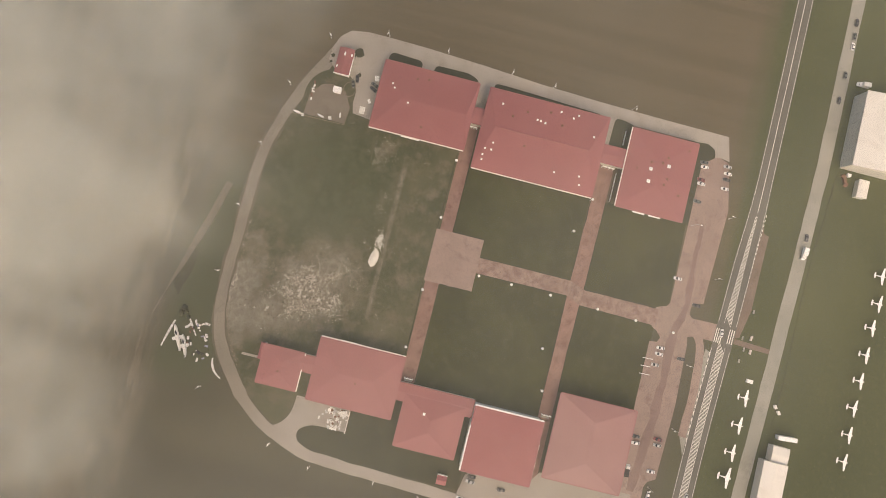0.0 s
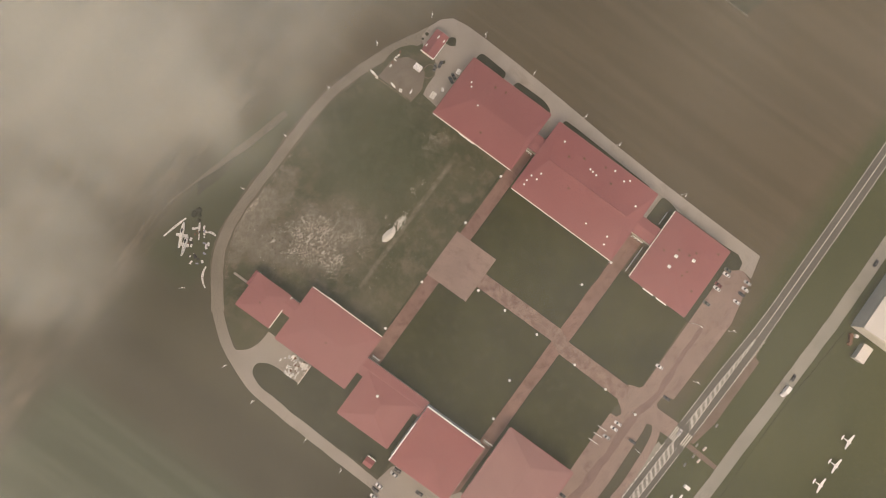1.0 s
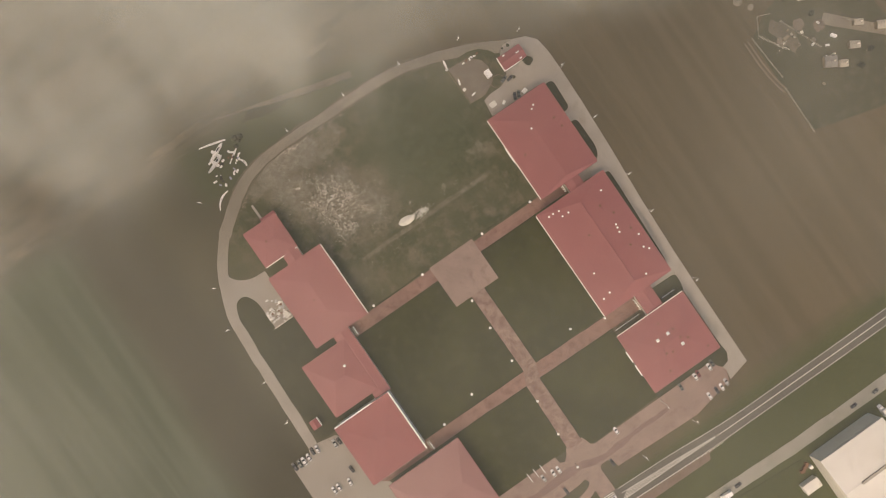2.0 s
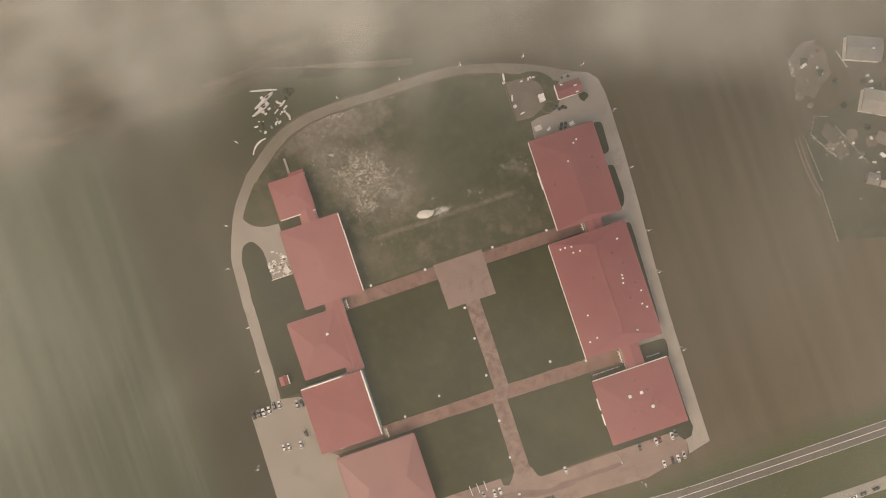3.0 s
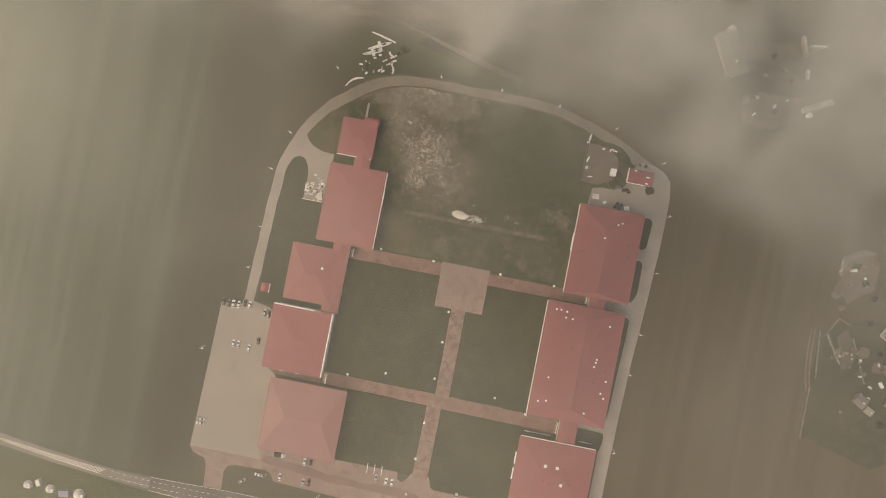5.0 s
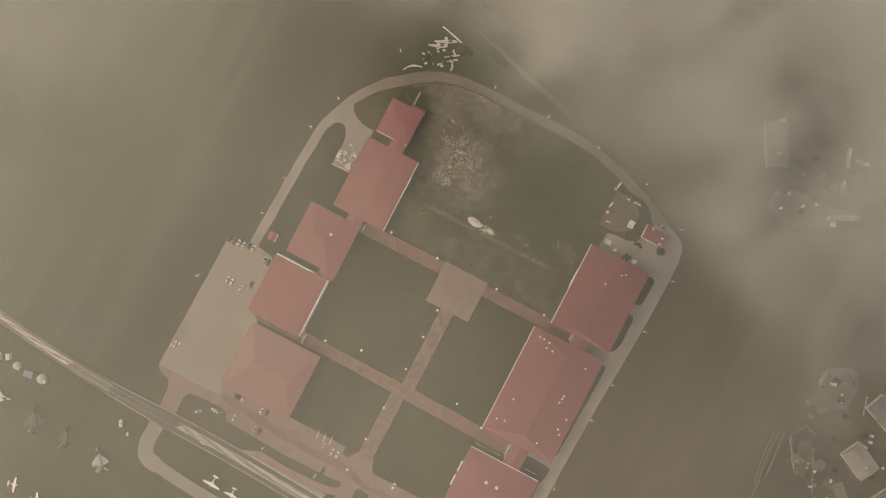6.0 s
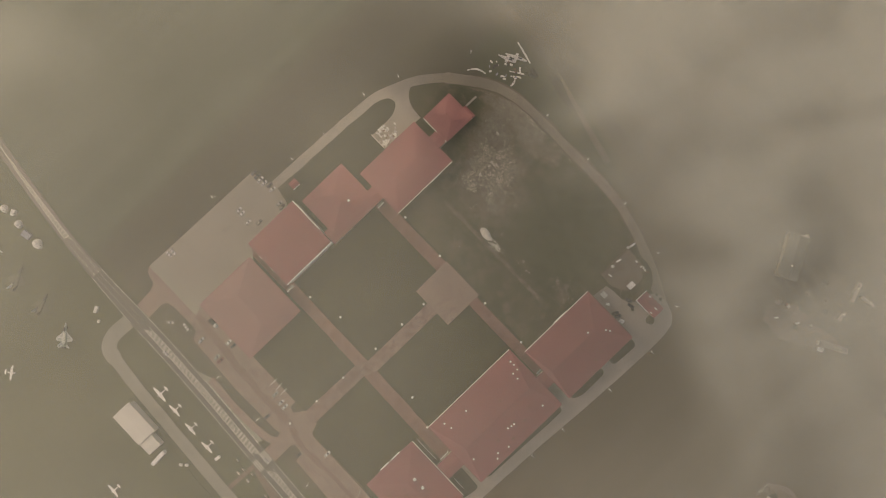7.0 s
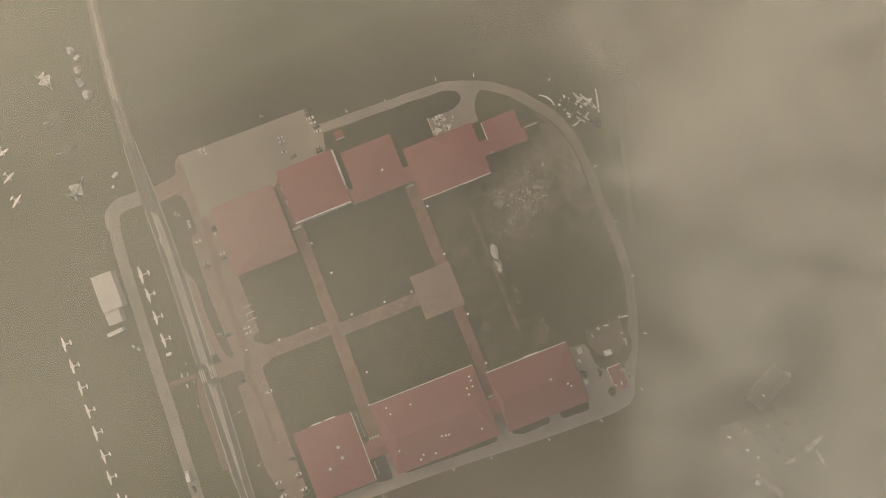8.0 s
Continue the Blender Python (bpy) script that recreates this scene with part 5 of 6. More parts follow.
crate("site_cabin", "pale site cabin by the path", "cabin", 2.4, -135.0, 172, 2.2, 0.6, 1.0, GUTTER)
crate("site_cabin", "pale site cabin by the path", "cabin", -3.6, -135.8, 174, 2.0, 0.6, 1.0, GUTTER)
for x, y in ((1.6, -131.2), (-3.2, -132.8), (-8.6, -131.8), (14, -133.6)):
    single("sign_board", box(bmesh.new(), x - 0.9, x + 0.9, y - 0.06, y + 0.06, 0, 1.2), GUTTER, "plain pale sign board by the highway", "sign", group="roadside boards")
for x, y in ((82.0, -161.4), (80.2, -162.2), (83.6, -160.6)):
    crate("scrap_bin", "rusty scrap bin beside the hangar", "bin", x, y, 20 * x, 1.8, 1.4, 1.2, RUST, "rusty bins")
for x, y in ((-26.6, -154.0), (-24.4, -152.0)):
    crate("box", "pale crate in the weeds by the taxi lane", "crate", x, y, 30, 1.6, 1.1, 1.0, CANVAS, "pale crates")
crate("water_tank", "white box tank beside the hangar", "tank", 84.6, -166.0 + 3.4, 0, 1.4, 1.4, 1.6, WHITE)
for k in range(3):
    g = thing("barrier", "low white parking barrier", "barrier", "parking barriers", m=at(-24.2 + 3.5 * k, -91.8, 92))
    part("rail", box(bmesh.new(), -2.3, 2.3, -0.12, 0.12, 0.5, 0.75), WHITE, g)
    for s in (-2, 2):
        part("post", box(bmesh.new(), s - 0.08, s + 0.08, -0.08, 0.08, 0, 0.5), METAL, g)


# ---- scrap aircraft beyond the perimeter road ----
def wreck_wing(x, y, turn, length, chord, bend, material, label, z=0.35):
    g = thing("wing_section", label, "aircraft wreck", "scrapped aircraft pieces", m=at(x, y, turn))
    bm = bmesh.new()
    line = [(-length / 2 + length * k / 6, bend * (1 - (k / 3 - 1) ** 2)) for k in range(7)]
    ribbon(bm, line, [chord * (0.55 + 0.45 * (1 - abs(k / 3 - 1))) for k in range(7)], z - 0.25, z, 0, 0.15)
    part("skin", bm, material, g)
    for k in (1, 3, 5):
        part("rib", box(bmesh.new(), line[k][0] - 0.06, line[k][0] + 0.06, line[k][1] - chord * 0.4, line[k][1] + chord * 0.4, z, z + 0.12), RUST, g)
    part("trestle", box(bmesh.new(), -length * 0.3, length * 0.3, bend - 0.2, bend + 0.2, 0, z - 0.25), WOOD, g)


wreck_wing(-56.2, 112.8, -14, 12.4, 1.0, 0.1, SCRAP, "long grey wing lying on the grass")
wreck_wing(-66.0, 89.0, 35, 9.4, 0.9, 1.4, SCRAP, "bent pale wing beside the road")
wreck_wing(-49.6, 98.4, -72, 4.4, 1.1, 0.7, SCRAP, "short bent flap beside the road")
wreck_wing(-51.0, 103.6, 34, 9.0, 0.8, 0.0, SCRAP, "narrow tail boom on the grass")
for x, y, t, k in ((-57.6, 108.0, 26, 1.0), (-60.2, 104.4, 22, 0.85)):
    g = thing("aircraft_hulk", "stripped white aircraft fuselage with wing stub", "aircraft wreck", "scrapped aircraft pieces", m=at(x, y, t))
    part("fuselage", loft(bmesh.new(), [(6.2 * k, 0.2, 0.2, 0.9), (4.6 * k, 0.7, 0.7, 0.9), (0, 0.85, 0.85, 0.9), (-3.2 * k, 0.6, 0.6, 0.9), (-5.4 * k, 0.25, 0.3, 1.0)], 10), SCRAP if k < 1 else CANVAS, g, smooth=True)
    part("wing_stub", wing(bmesh.new(), 1.2, 1.8, 1.3, 4.6 * k, 0.9, 0, 0.12), SCRAP, g)
    part("fin", fin(bmesh.new(), -3.8 * k, 1.4, 0.8, 1.3, 1.2), SCRAP, g)
    part("canopy", loft(bmesh.new(), [(3.6 * k, 0.2, 0.1, 1.6), (2.6 * k, 0.4, 0.3, 1.6), (1.4 * k, 0.2, 0.1, 1.6)], 8), DARKGLASS, g)
rng = random.Random(7)
for k in range(34):
    a, r = rng.uniform(0, math.tau), rng.uniform(0.5, 1.0)
    x, y = -56.4 + 8.2 * r * math.cos(a), 100.2 + 5.4 * r * math.sin(a) + 0.35 * (8.2 * r * math.cos(a))
    s = rng.uniform(0.35, 0.9)
    crate("scrap_piece", "broken aircraft part on the grass", "scrap", x, y, rng.uniform(0, 180), s * rng.uniform(1, 2.6), s, 0.3 + 0.5 * rng.random(), rng.choice((SCRAP, SCRAP, RUST, TARP, DARK, CANVAS)), "scattered aircraft scrap")
for k, (x, y) in enumerate(((-47.8, 106.2), (-45.8, 107.6), (-44.2, 108.9), (-46.6, 109.4))):
    single("shrub", dome(bmesh.new(), 1.0 + 0.2 * k, 1.1, 9, 3, (x, y, 0), 0.6), HEDGE, "low dark shrub beside the scrap", "shrub", group="low shrubs")

# scrap heap on the concrete beside the hall
for k in range(80):
    x, y = rng.uniform(-79.4, -70.2), rng.uniform(29.4, 37.5) if rng.random() < 0.85 else rng.uniform(36, 42)
    if x < -76 and y < 31:
        continue
    s = rng.uniform(0.22, 0.75)
    crate("scrap_piece", "pale scrap metal piece on concrete", "scrap", x, y, rng.uniform(0, 180), s * rng.uniform(1, 2.4), s, 0.25 + 0.8 * rng.random(), rng.choice((SCRAP, CANVAS, SCRAP, RUST, METAL, WHITE)), "scrap heap by the hall")
crate("pallet_stack", "white plastic covered pallet stack on concrete", "pallet", -71.9, 31.4, 4, 2.2, 2.8, 1.2, CANVAS)
crate("pallet_stack", "white plastic covered pallet stack on concrete", "pallet", -71.6, 37.6, 8, 1.2, 1.2, 1.0, WHITE)
single("low_wall", box(bmesh.new(), -80.0, -70.4, 28.8, 29.15, 0, 0.9), GUTTER, "low pale wall behind the scrap heap", "wall", "structure")


# ---- fenced plot and clutter in the north-east corner ----
slab("bare_plot", [(50.4, 63.2), (58, 62.4), (64.6, 66), (66.4, 72), (65.4, 77), (61, 80.8), (50.4, 81.6)], PLOT, "bare brown gravel plot", "plot", 0.07)
hedge = smooth_line([(57, 82.6), (62, 81.4), (66.4, 78.8), (69.2, 75), (69.6, 69.5), (67.6, 65.2), (62.5, 62.6)], 6)
bm = bmesh.new()
ribbon(bm, hedge, [1.2 + 4.2 * math.sin(math.pi * min(1, i / (len(hedge) - 1))) for i in range(len(hedge))], 0.0, 0.16, 0, 0.5)
single("hedge_belt", bm, WASTE, "dark curved belt of rough grass round the plot", "grass")
ring = [(66.0 + 3.3 * math.cos(k * math.tau / 28), 64.6 + 2.6 * math.sin(k * math.tau / 28)) for k in range(30)]
single("edging_ring", ribbon(bmesh.new(), ring, 0.35, 0.0, 0.2, 0, 0.15), PLOT, "worn pale stone edging ring on grass", "edging")


def fence(name, label, pts, step, high, material, rails=2):
    """Posts and rails along a line."""
    g = thing(name, label, "fence")
    for a, b in zip(pts, pts[1:]):
        a, b = Vector(a), Vector(b)
        n = max(1, int((b - a).length / step))
        for k in range(n + 1):
            p = a + (b - a) * k / n
            part("post", box(bmesh.new(), p.x - 0.07, p.x + 0.07, p.y - 0.07, p.y + 0.07, 0, high), material, g)
        for r in range(rails):
            z = high * (r + 0.7) / rails
            part("rail", ribbon(bmesh.new(), [a, b], 0.08, z - 0.12, z), material, g)
    return g


fence("plot_fence", "weathered post fence along the gravel plot", [(49.4, 86), (49.8, 63), (56, 62.4)], 2.6, 1.5, WOOD)
crate("white_container", "white office container with flat roof", "container", 64.0, 69.4, 0, 2.4, 3.4, 2.4, WHITE)
crate("pallet_stack", "pale stack of boards on concrete", "pallet", 58.2, 56.8, 2, 3.0, 2.3, 0.8, CANVAS)
crate("pallet_stack", "white wrapped pallet by the hall", "pallet", 73.6, 53.9, 12, 2.2, 1.8, 1.0, WHITE)
crate("crate", "small white crate by the hall", "crate", 62.8, 54.8, 30, 1.6, 1.1, 1.0, WHITE)


def boat(x, y, turn, k, label):
    g = thing("boat", label, "boat", m=at(x, y, turn))
    part("hull", loft(bmesh.new(), [(-2.6 * k, 0.6 * k, 0.35, 0.6), (0, 0.85 * k, 0.45, 0.6), (1.8 * k, 0.6 * k, 0.42, 0.65), (2.8 * k, 0.08, 0.2, 0.75)], 10), CANVAS, g, smooth=True)
    part("cover", loft(bmesh.new(), [(-2.2 * k, 0.5 * k, 0.06, 1.0), (0, 0.7 * k, 0.12, 1.05), (1.9 * k, 0.4 * k, 0.06, 1.05)], 8), WHITE, g)
    part("cradle", box(bmesh.new(), -1.5 * k, 1.5 * k, -0.4, 0.4, 0, 0.3), WOOD, g)


boat(50.4, 84.2, 82, 0.68, "pale covered boat beside the fence")
boat(51.2, 73.8, 75, 0.6, "small pale boat on the plot")
crate("tank", "pale plastic tank on the plot", "tank", 51.2, 69.6, 20, 1.3, 1.3, 1.1, CANVAS)
crate("tank", "pale plastic tank on the plot", "tank", 49.7, 81.6, 20, 1.1, 1.0, 1.0, CANVAS)
boat(53.6, 65.6, 10, 0.45, "tiny pale boat on the plot")
for k, x in enumerate((57.6, 59.4, 61.0, 62.2, 63.6, 65.2)):
    crate("debris_pile", "pile of reddish and pale debris at the plot edge", "debris", x, 79.8 + 0.3 * (k % 2), 40 * k, 1.2, 0.6, 0.5, (CANVAS, RUST, CANVAS, SCRAP, CANVAS, RUST)[k], "debris at the plot edge")
for k, (x, y) in enumerate(((83.0, 64.4), (82.0, 66.2), (79.1, 75.4), (76.2, 75.6), (73.2, 61.9))):
    single("shrub", dome(bmesh.new(), (2.1, 1.3, 0.8, 0.6, 0.9)[k], 0.5, 11, 3, (x, y, 0.05), 0.6), VERGE, "low dark shrub by the garage", "shrub", group="low shrubs")

# ---- sand heap, stones and rubble on the rough grass ----
def heap(name, x, y, rx, ry, h, material, label, turn=0.0, seed=0.0):
    bm = bmesh.new()
    n, m = 26, 6
    rings = []
    for j in range(m):
        f = 1 - j / m
        rings.append([bm.verts.new((rx * f * math.cos(a) * (1 + 0.22 * noise.noise((math.cos(a) * 1.7 + seed, math.sin(a) * 1.7, 2))), ry * f * math.sin(a) * (1 + 0.22 * noise.noise((math.cos(a) * 1.7 + seed, math.sin(a) * 1.7, 5))),
                                    h * (1 - f ** 1.6) + 0.12 * noise.noise((a, j, seed)) * (j > 0))) for a in (k * math.tau / n for k in range(n))])
    top = bm.verts.new((0, 0, h))
    for r, t in zip(rings, rings[1:]):
        for k in range(n):
            bm.faces.new((r[k], r[(k + 1) % n], t[(k + 1) % n], t[k]))
    for k in range(n):
        bm.faces.new((rings[-1][k], rings[-1][(k + 1) % n], top))
    ob = single(name, bm, material, label, "heap")
    ob.matrix_basis = at(x, y, turn, 0.03)


heap("sand_heap", -3.8, 35.6, 4.0, 1.9, 0.9, SAND, "pale heap of sand on rough grass", -6)


def rubble(name, label, places, lo, hi, material, seed):
    """Many small angular stones joined in one mesh."""
    r = random.Random(seed)
    bm = bmesh.new()
    for x, y in places:
        s = r.uniform(lo, hi)
        a = r.uniform(0, math.tau)
        pts = [(x + s * r.uniform(0.6, 1.1) * math.cos(a + k * math.tau / 5), y + s * r.uniform(0.6, 1.1) * math.sin(a + k * math.tau / 5)) for k in range(5)]
        prism(bm, pts, 0.0, 0.1 + s * r.uniform(0.4, 0.9))
    return single(name, bm, material, label, "rubble", "stuff")


rng = random.Random(11)
rubble("stone_pile", "pale broken stones beside the sand heap", [(3.4 + 2.6 * rng.gauss(0, 0.8), 35.0 + 1.1 * rng.gauss(0, 0.8)) for _ in range(150)], 0.12, 0.34, SAND, 1)


def spread(cx, cy, sx, sy, n, need=0.02):
    out = []
    while len(out) < n:
        x, y = rng.gauss(cx, sx), rng.gauss(cy, sy)
        if noise.noise((x * 0.16, y * 0.16, 4.0)) + 0.5 * noise.noise((x * 0.5, y * 0.5, 1.0)) > need:
            out.append((x, y))
    return out


rubble("rubble_field", "pale rubble scattered on bare soil", spread(-24, 63, 5.8, 5.5, 1300, 0.12) + spread(-28, 50, 2.8, 5, 450, 0.12) + spread(-15, 53, 5, 6, 420, 0.2) + spread(-36, 73, 3, 4, 260, 0.15), 0.05, 0.14, RUBBLE, 2)
rubble("rubble_field", "grey brown clods scattered on bare soil", spread(-24, 60, 7.0, 8, 600, 0.1) + spread(42, 43.4, 3.0, 2.6, 90, 0.0), 0.06, 0.16, DIRT_ROAD, 3)
rubble("rubble_field", "pale pebbles in thin grass", spread(21, 38.4, 1.8, 1.3, 60, 0.0) + spread(-14, 30, 12, 5, 60, 0.15) + spread(43, 43, 3.0, 2.6, 150, 0.0) + spread(36, 44, 1.6, 1.6, 40, 0.0) + spread(2, 41.5, 0.5, 0.4, 20, -1), 0.06, 0.17, RUBBLE, 4)
rubble("rubble_field", "large pale broken concrete lumps on bare soil", spread(-24, 62, 6.2, 6, 260, 0.14) + spread(-28, 51, 3, 5, 90, 0.14) + spread(-17, 52, 6, 6, 60, 0.2) + spread(-37, 74, 3, 5, 40, 0.15), 0.12, 0.26, RUBBLE, 6)
rubble("weed_tufts", "low weeds growing between the rubble", spread(-25, 60, 7, 8, 300, -0.1) + spread(-36, 74, 4, 6, 50, -0.1) + spread(43, 43, 3.4, 3.0, 30, -0.1), 0.15, 0.34, GARDEN, 7)
verge = [(p.x + rng.gauss(0, 0.7) + 0.0, p.y - 3.2 + rng.gauss(0, 0.5)) for p in smooth_line([(-62, 84.5), (-47, 92), (-34, 94), (-8, 94)], 40)]
rubble("roadside_spoil", "pale spoil along the gravel road", verge, 0.12, 0.34, DIRT_ROAD, 5)

# ---- outlying village yards to the east ----
def cottage(x, y, turn, w, d, eave, rise, roof, label, gable=0.02):
    g = thing("house", label, "house", "village houses", m=at(x, y, turn))
    part("wall", box(bmesh.new(), -w / 2 + 0.3, w / 2 - 0.3, -d / 2 + 0.3, d / 2 - 0.3, 0, eave - 0.2), WALL if w > 11 and roof != ROOF_DULL else WOOD, g)
    bm = bmesh.new()
    hip_roof(bm, -w / 2, w / 2, -d / 2, d / 2, eave, rise, "x" if w >= d else "y", gable, gable, 0.2)
    part("roof", bm, roof, g)
    part("chimney", box(bmesh.new(), w * 0.2 - 0.3, w * 0.2 + 0.3, -0.3, 0.3, eave, eave + rise + 0.7), WALL, g)
    part("door", box(bmesh.new(), -0.5, 0.5, -d / 2 + 0.22, -d / 2 + 0.3, 0, 2.0), WOOD, g)


for x, y, t, w, d, roof, label in ((211.5, 18.5, -28, 15, 11, ROOF_BEIGE, "large house with a beige hipped roof"), (213, 44, -22, 17, 11, ROOF_GREY, "long house with a grey roof"), (203.2, -18.6, -30, 4.4, 3.4, ROOF_BEIGE, "small shed with a beige roof"),
                                   (198.6, -14.6, -30, 6, 5.4, ROOF_GREY, "low house with a dark grey roof"), (212.6, -14.4, -30, 5.0, 3.4, ROOF_BEIGE, "small shed with a beige roof"), (220, -6.8, -30, 4.6, 2.8, ROOF_BEIGE, "beige roofed shed by a fence"),
                                   (152.8, 118.6, 28, 14, 3.0, ROOF_BEIGE, "long narrow shed with a pale roof"),
                                   (149.6, 113.6, 30, 2.8, 2.2, WHITE, "tiny white roofed garden shed"), (141.8, 145.5, 110, 10, 1.6, ROOF_BEIGE, "narrow pale roofed shed in a yard"), (148.6, 146.4, 8, 7.4, 1.4, ROOF_BEIGE, "narrow pale roofed shed in a yard"), (145.4, 132.4, 100, 4.8, 2.0, ROOF_BEIGE, "small pale roofed garden shed"),
                                   (229, -14.2, -30, 6, 4, ROOF_BEIGE, "low shed with a beige roof"), (108.2, 135.4, -61.6, 22, 10, ROOF_DULL, "long barn with a pale grey-green roof"), (232, 6, -28, 12, 9, ROOF_GREY, "house with a grey roof"), (106, 146, 58, 5, 4, ROOF_BEIGE, "small beige roofed village shed")):
    cottage(x, y, t, w, d, 1.7 + 0.08 * w, 0.2 + 0.06 * min(w, d), roof, label)


def ragged(pts, amp=1.6):
    """The polygon with an uneven, wandering edge."""
    out = []
    for a, b in zip(pts, pts[1:] + pts[:1]):
        a, b = Vector(a), Vector(b)
        for k in range(12):
            p = a + (b - a) * k / 12
            out.append((p.x + amp * noise.noise((p.x * 0.3, p.y * 0.3, 2.0)) + 0.5 * amp * noise.noise((p.x, p.y, 7.0)), p.y + amp * noise.noise((p.x * 0.3, p.y * 0.3, 5.0)) + 0.5 * amp * noise.noise((p.x, p.y, 3.0))))
    return out[::-1]


# flat dark patch laid on the ground below the bank
slab("ditch_patch", ragged([(-33.7, 117.4), (-16.6, 112.4), (-19.4, 109.2), (-27.7, 109.9), (-39.9, 113.3)], 0.7), VERGE, "dark ragged patch below the bank", "soil", 0.03)
slab("garden_plot", rounded([(174.6, -36.4), (210, -46), (236, -30), (230, 30), (188, 22), (174.6, 14), (174.4, -10)], 2), GARDEN, "rough green village garden", "garden", 0.05)
slab("dug_bed", ragged([(183.5, 13), (187.5, 17.5), (194.5, 8), (192.5, -1), (188, -2), (186, 5)], 1.0), BANK, "brown dug garden bed", "garden", 0.09)
for name, label, x, y, r in (("soil_pad", "round patch of bare pale soil", 197.0, 8.2, 2.9), ("soil_pad_worn", "faint patch of trodden soil", 205.0, 2.0, 3.0)):
    slab(name, ragged([(x + r * math.cos(a), y + r * math.sin(a)) for a in (-k * math.tau / 8 for k in range(8))][::-1], 0.7), PLOT if r < 3 else SOIL, label, "soil", 0.08)
slab("dirt_yard", ragged([(178, 34), (180, 50), (191, 55), (198, 51), (196, 38), (186, 30)]), SOIL, "brown dirt yard with spoil", "yard", 0.05)
slab("spoil_strip", ragged([(178.4, 42), (178.6, 50), (188, 56), (196, 55.4), (189, 53.2), (181.6, 48.6), (180.6, 42)], 0.9), PLOT, "pale band of spoil round the dirt yard", "spoil", 0.08)
# flat dark patch stands for the pit; no depth is cut
slab("pit_patch", ragged([(184, 46.2), (185, 49.6), (188.2, 48.4), (187.2, 45.6)], 0.5), VERGE, "flat dark patch for a pit in the dirt yard", "pit", 0.09)
slab("dirt_yard_north", ragged([(120, 104), (118, 112), (126, 121), (142, 121), (158, 124), (148, 112), (134, 104)]), SOIL, "pale dirt farmyard", "yard", 0.05)
slab("dirt_lane", rounded([(206, 2), (236, -26), (239, -23), (210, 6)], 1), DIRT_ROAD, "pale dirt lane between gardens", "lane", 0.08)
track = smooth_line([(171.8, 14.6), (171.9, 2), (173.2, -9), (174.6, -14)], 6)
for off in (-0.9, 0.9):
    single("wheel_track", ribbon(bmesh.new(), track, 0.7, 0, 0.06, off, 0.2), SOIL, "pale wheel track beside the gardens", "track", "structure")
for k, (label, pts) in enumerate((("pale wire fence along garden edge", [(174.6, -13), (174.5, -37)]), ("pale board fence beside track", [(174.6, 14.6), (176.4, -8)]), ("pale board fence round a dug bed", [(178, 14), (182.4, 21.8), (188, 19.6)]),
                                ("pale wooden fence between gardens", [(190.4, 14), (199.5, -6.5)]), ("wooden fence in the open field", [(144.9, 65.6), (150.9, 49.1)]), ("pale garden fence by the lane", [(216, -1), (221, -8)]), ("pale wall before a grey roofed house", [(201.8, 47.2), (204.2, 38.6)]))):
    fence("garden_fence", label, pts, 2.4, 1.3, (FENCE, FENCE, FENCE, FENCE, WOOD, FENCE, WALL)[k], 0 if k == 4 else 2)
for k, (x, y, r) in enumerate(((179.2, 32.4, 1.9), (182.8, 27.0, 1.4), (185.4, 6.4, 1.6), (181.0, 47.6, 1.5), (184.8, 4.2, 0.9), (126.8, 129.2, 1.0), (135.6, 133.2, 0.9), (199, -2, 1.1), (120, 116, 1.6), (192, 0, 0.7), (191.4, -21.5, 0.8), (190.8, 48.8, 1.0))):
    heap("spoil_heap", x, y, r * 1.2, r, 0.7, DIRT_ROAD, "pale spoil heap in a village yard", 30 * k, k * 3.3)

rng = random.Random(29)
rubble("yard_debris", "pale broken debris along a garden fence", [(178 + 8.6 * u + rng.gauss(0, 0.35), 14 - 13.4 * u + rng.gauss(0, 0.35)) for u in (rng.random() for _ in range(90))] + [(185.4 + rng.gauss(0, 1.3), 4.6 + rng.gauss(0, 1.0)) for _ in range(90)] + [(179.6 + rng.gauss(0, 0.5), 46 + rng.gauss(0, 2.0)) for _ in range(60)], 0.07, 0.24, RUBBLE, 8)

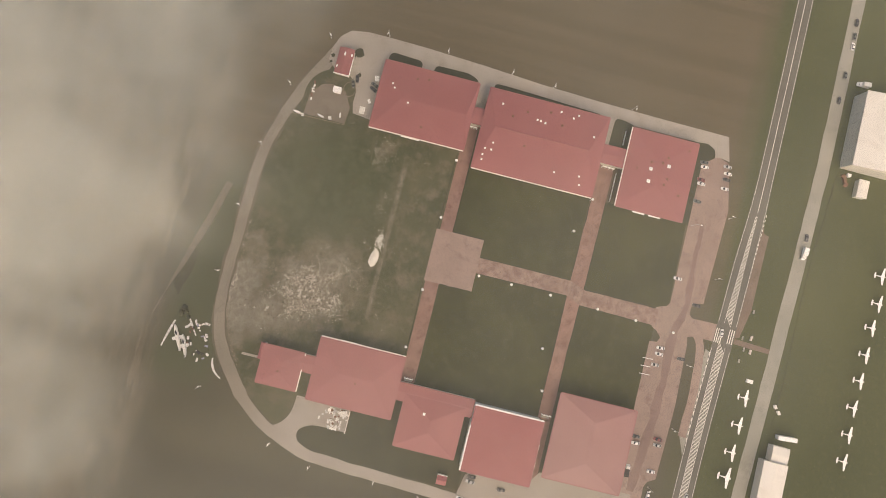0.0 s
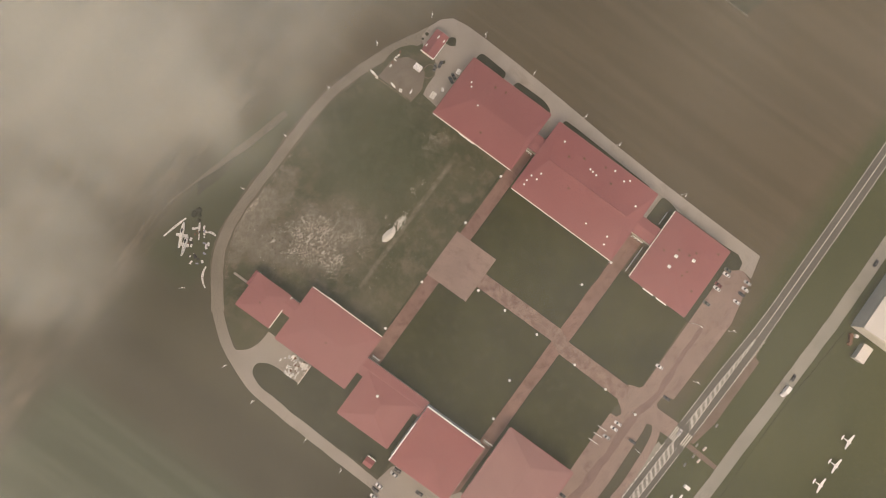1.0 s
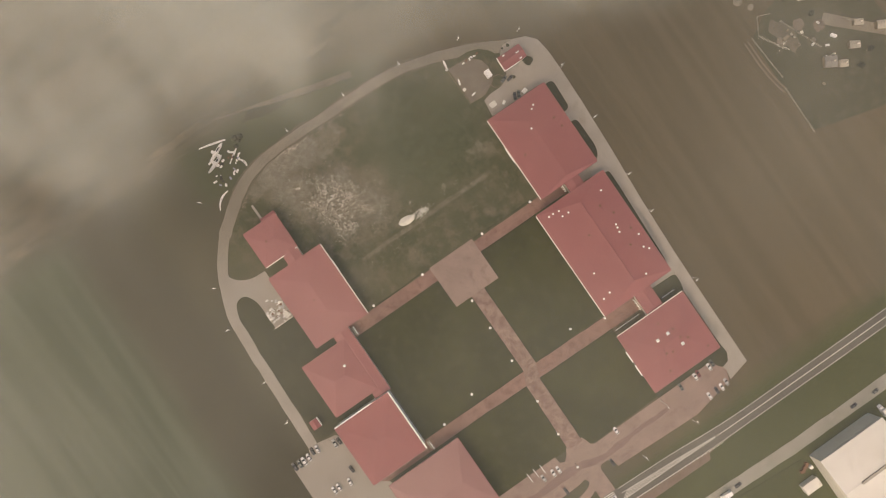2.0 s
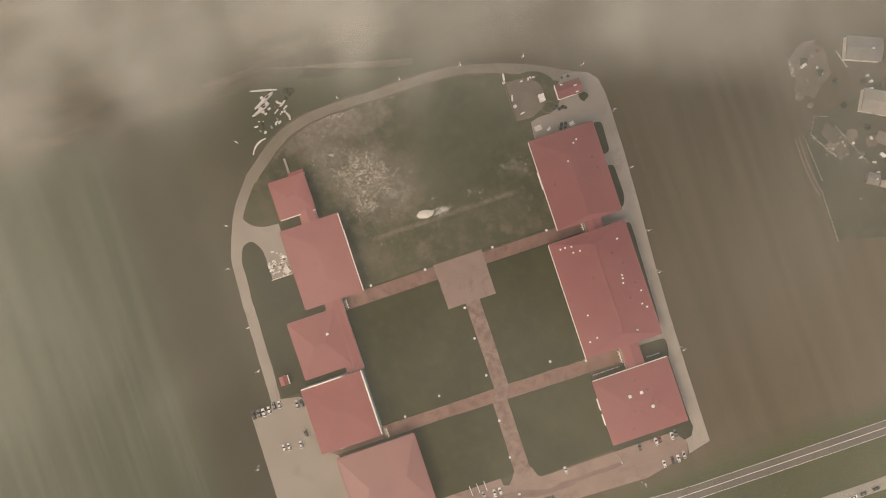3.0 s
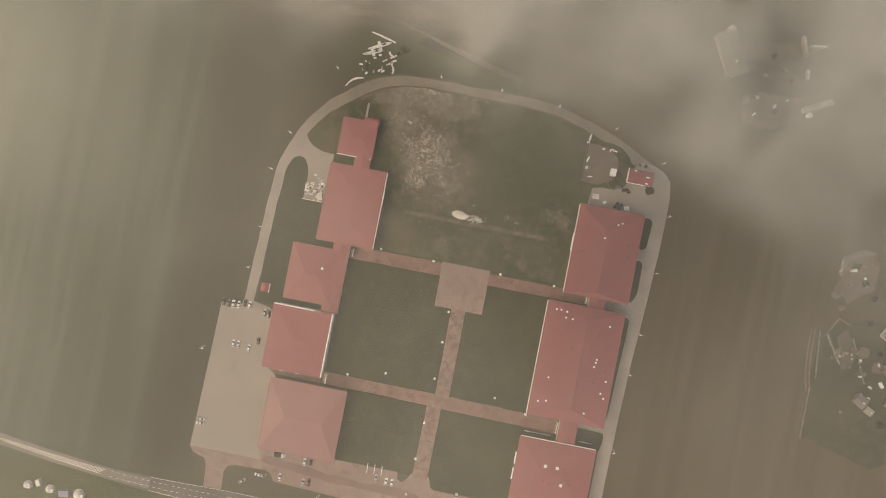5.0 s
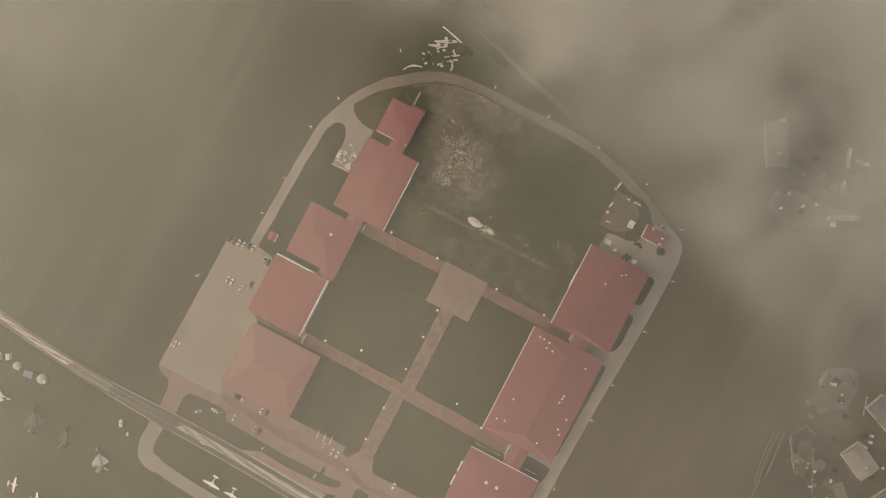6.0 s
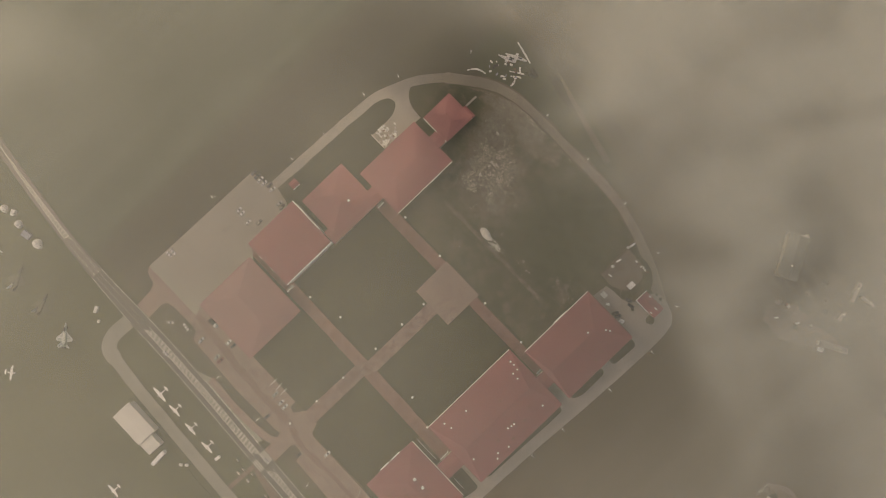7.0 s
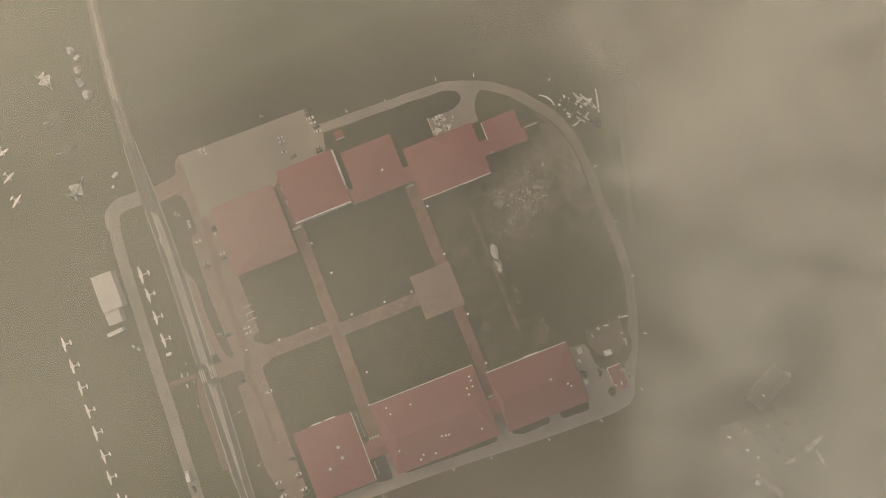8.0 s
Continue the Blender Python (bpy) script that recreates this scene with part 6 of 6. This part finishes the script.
rng = random.Random(23)
for cx, cy, sx, sy, count in ((188, 44, 7, 8, 9), (204, -4, 9, 9, 8), (190, 8, 5, 6, 4), (136, 113, 14, 6, 5), (216, 24, 8, 8, 8)):
    for _ in range(count):
        s = rng.uniform(0.5, 1.3)
        crate("yard_clutter", "small pale clutter in a village yard", "clutter", cx + rng.uniform(-sx, sx), cy + rng.uniform(-sy, sy), rng.uniform(0, 180), s * rng.uniform(1, 2.4), s, 0.5 + rng.random(), rng.choice((CANVAS, WHITE, SCRAP, WOOD, RUST, ROOF_BEIGE, WALL)), "village yard clutter")


def tree(x, y, r, h, seed):
    """A small bare-ish garden tree: tapered trunk, limbs and a ragged crown of many leaf clumps."""
    q = random.Random(seed)
    g = thing("tree", "small grey-green garden tree", "tree", "garden trees", m=at(x, y))
    bm = bmesh.new()
    rod(bm, (0, 0, 0), (0.1, 0.05, h * 0.55), 0.16, 7, 0.08)
    for k in range(5):
        a = k * 1.3 + q.random()
        rod(bm, (0.05, 0.03, h * (0.3 + 0.05 * k)), (r * 0.7 * math.cos(a), r * 0.7 * math.sin(a), h * (0.6 + 0.07 * k)), 0.06, 5, 0.02)
    part("trunk", bm, WOOD, g)
    bm = bmesh.new()
    for _ in range(150):
        a, rr, z = q.uniform(0, math.tau), r * math.sqrt(q.random()), q.uniform(0.45, 1.0)
        rr *= 0.75 + 0.4 * noise.noise((math.cos(a) * 1.5 + seed, math.sin(a) * 1.5, z))
        c = Vector((rr * math.cos(a), rr * math.sin(a), h * z * (1 - 0.25 * rr / r)))
        u, v = Vector((q.gauss(0, 1), q.gauss(0, 1), q.gauss(0, 0.5))).normalized() * 0.32, Vector((q.gauss(0, 1), q.gauss(0, 1), q.gauss(0, 0.5))).normalized() * 0.26
        bm.faces.new([bm.verts.new(c + d) for d in (u, v, -u, -v)])
    part("crown", bm, HEDGE, g)


for k, (x, y) in enumerate(((196, 22), (203, 9), (209, -24), (217, -20), (196, 34), (226, 2), (208, 30), (133, 112), (128, 138), (138, 128), (219, 14), (190, 40))):
    tree(x, y, 1.6 + 0.2 * (k % 3), 3.8 + 0.3 * (k % 4), k + 1)
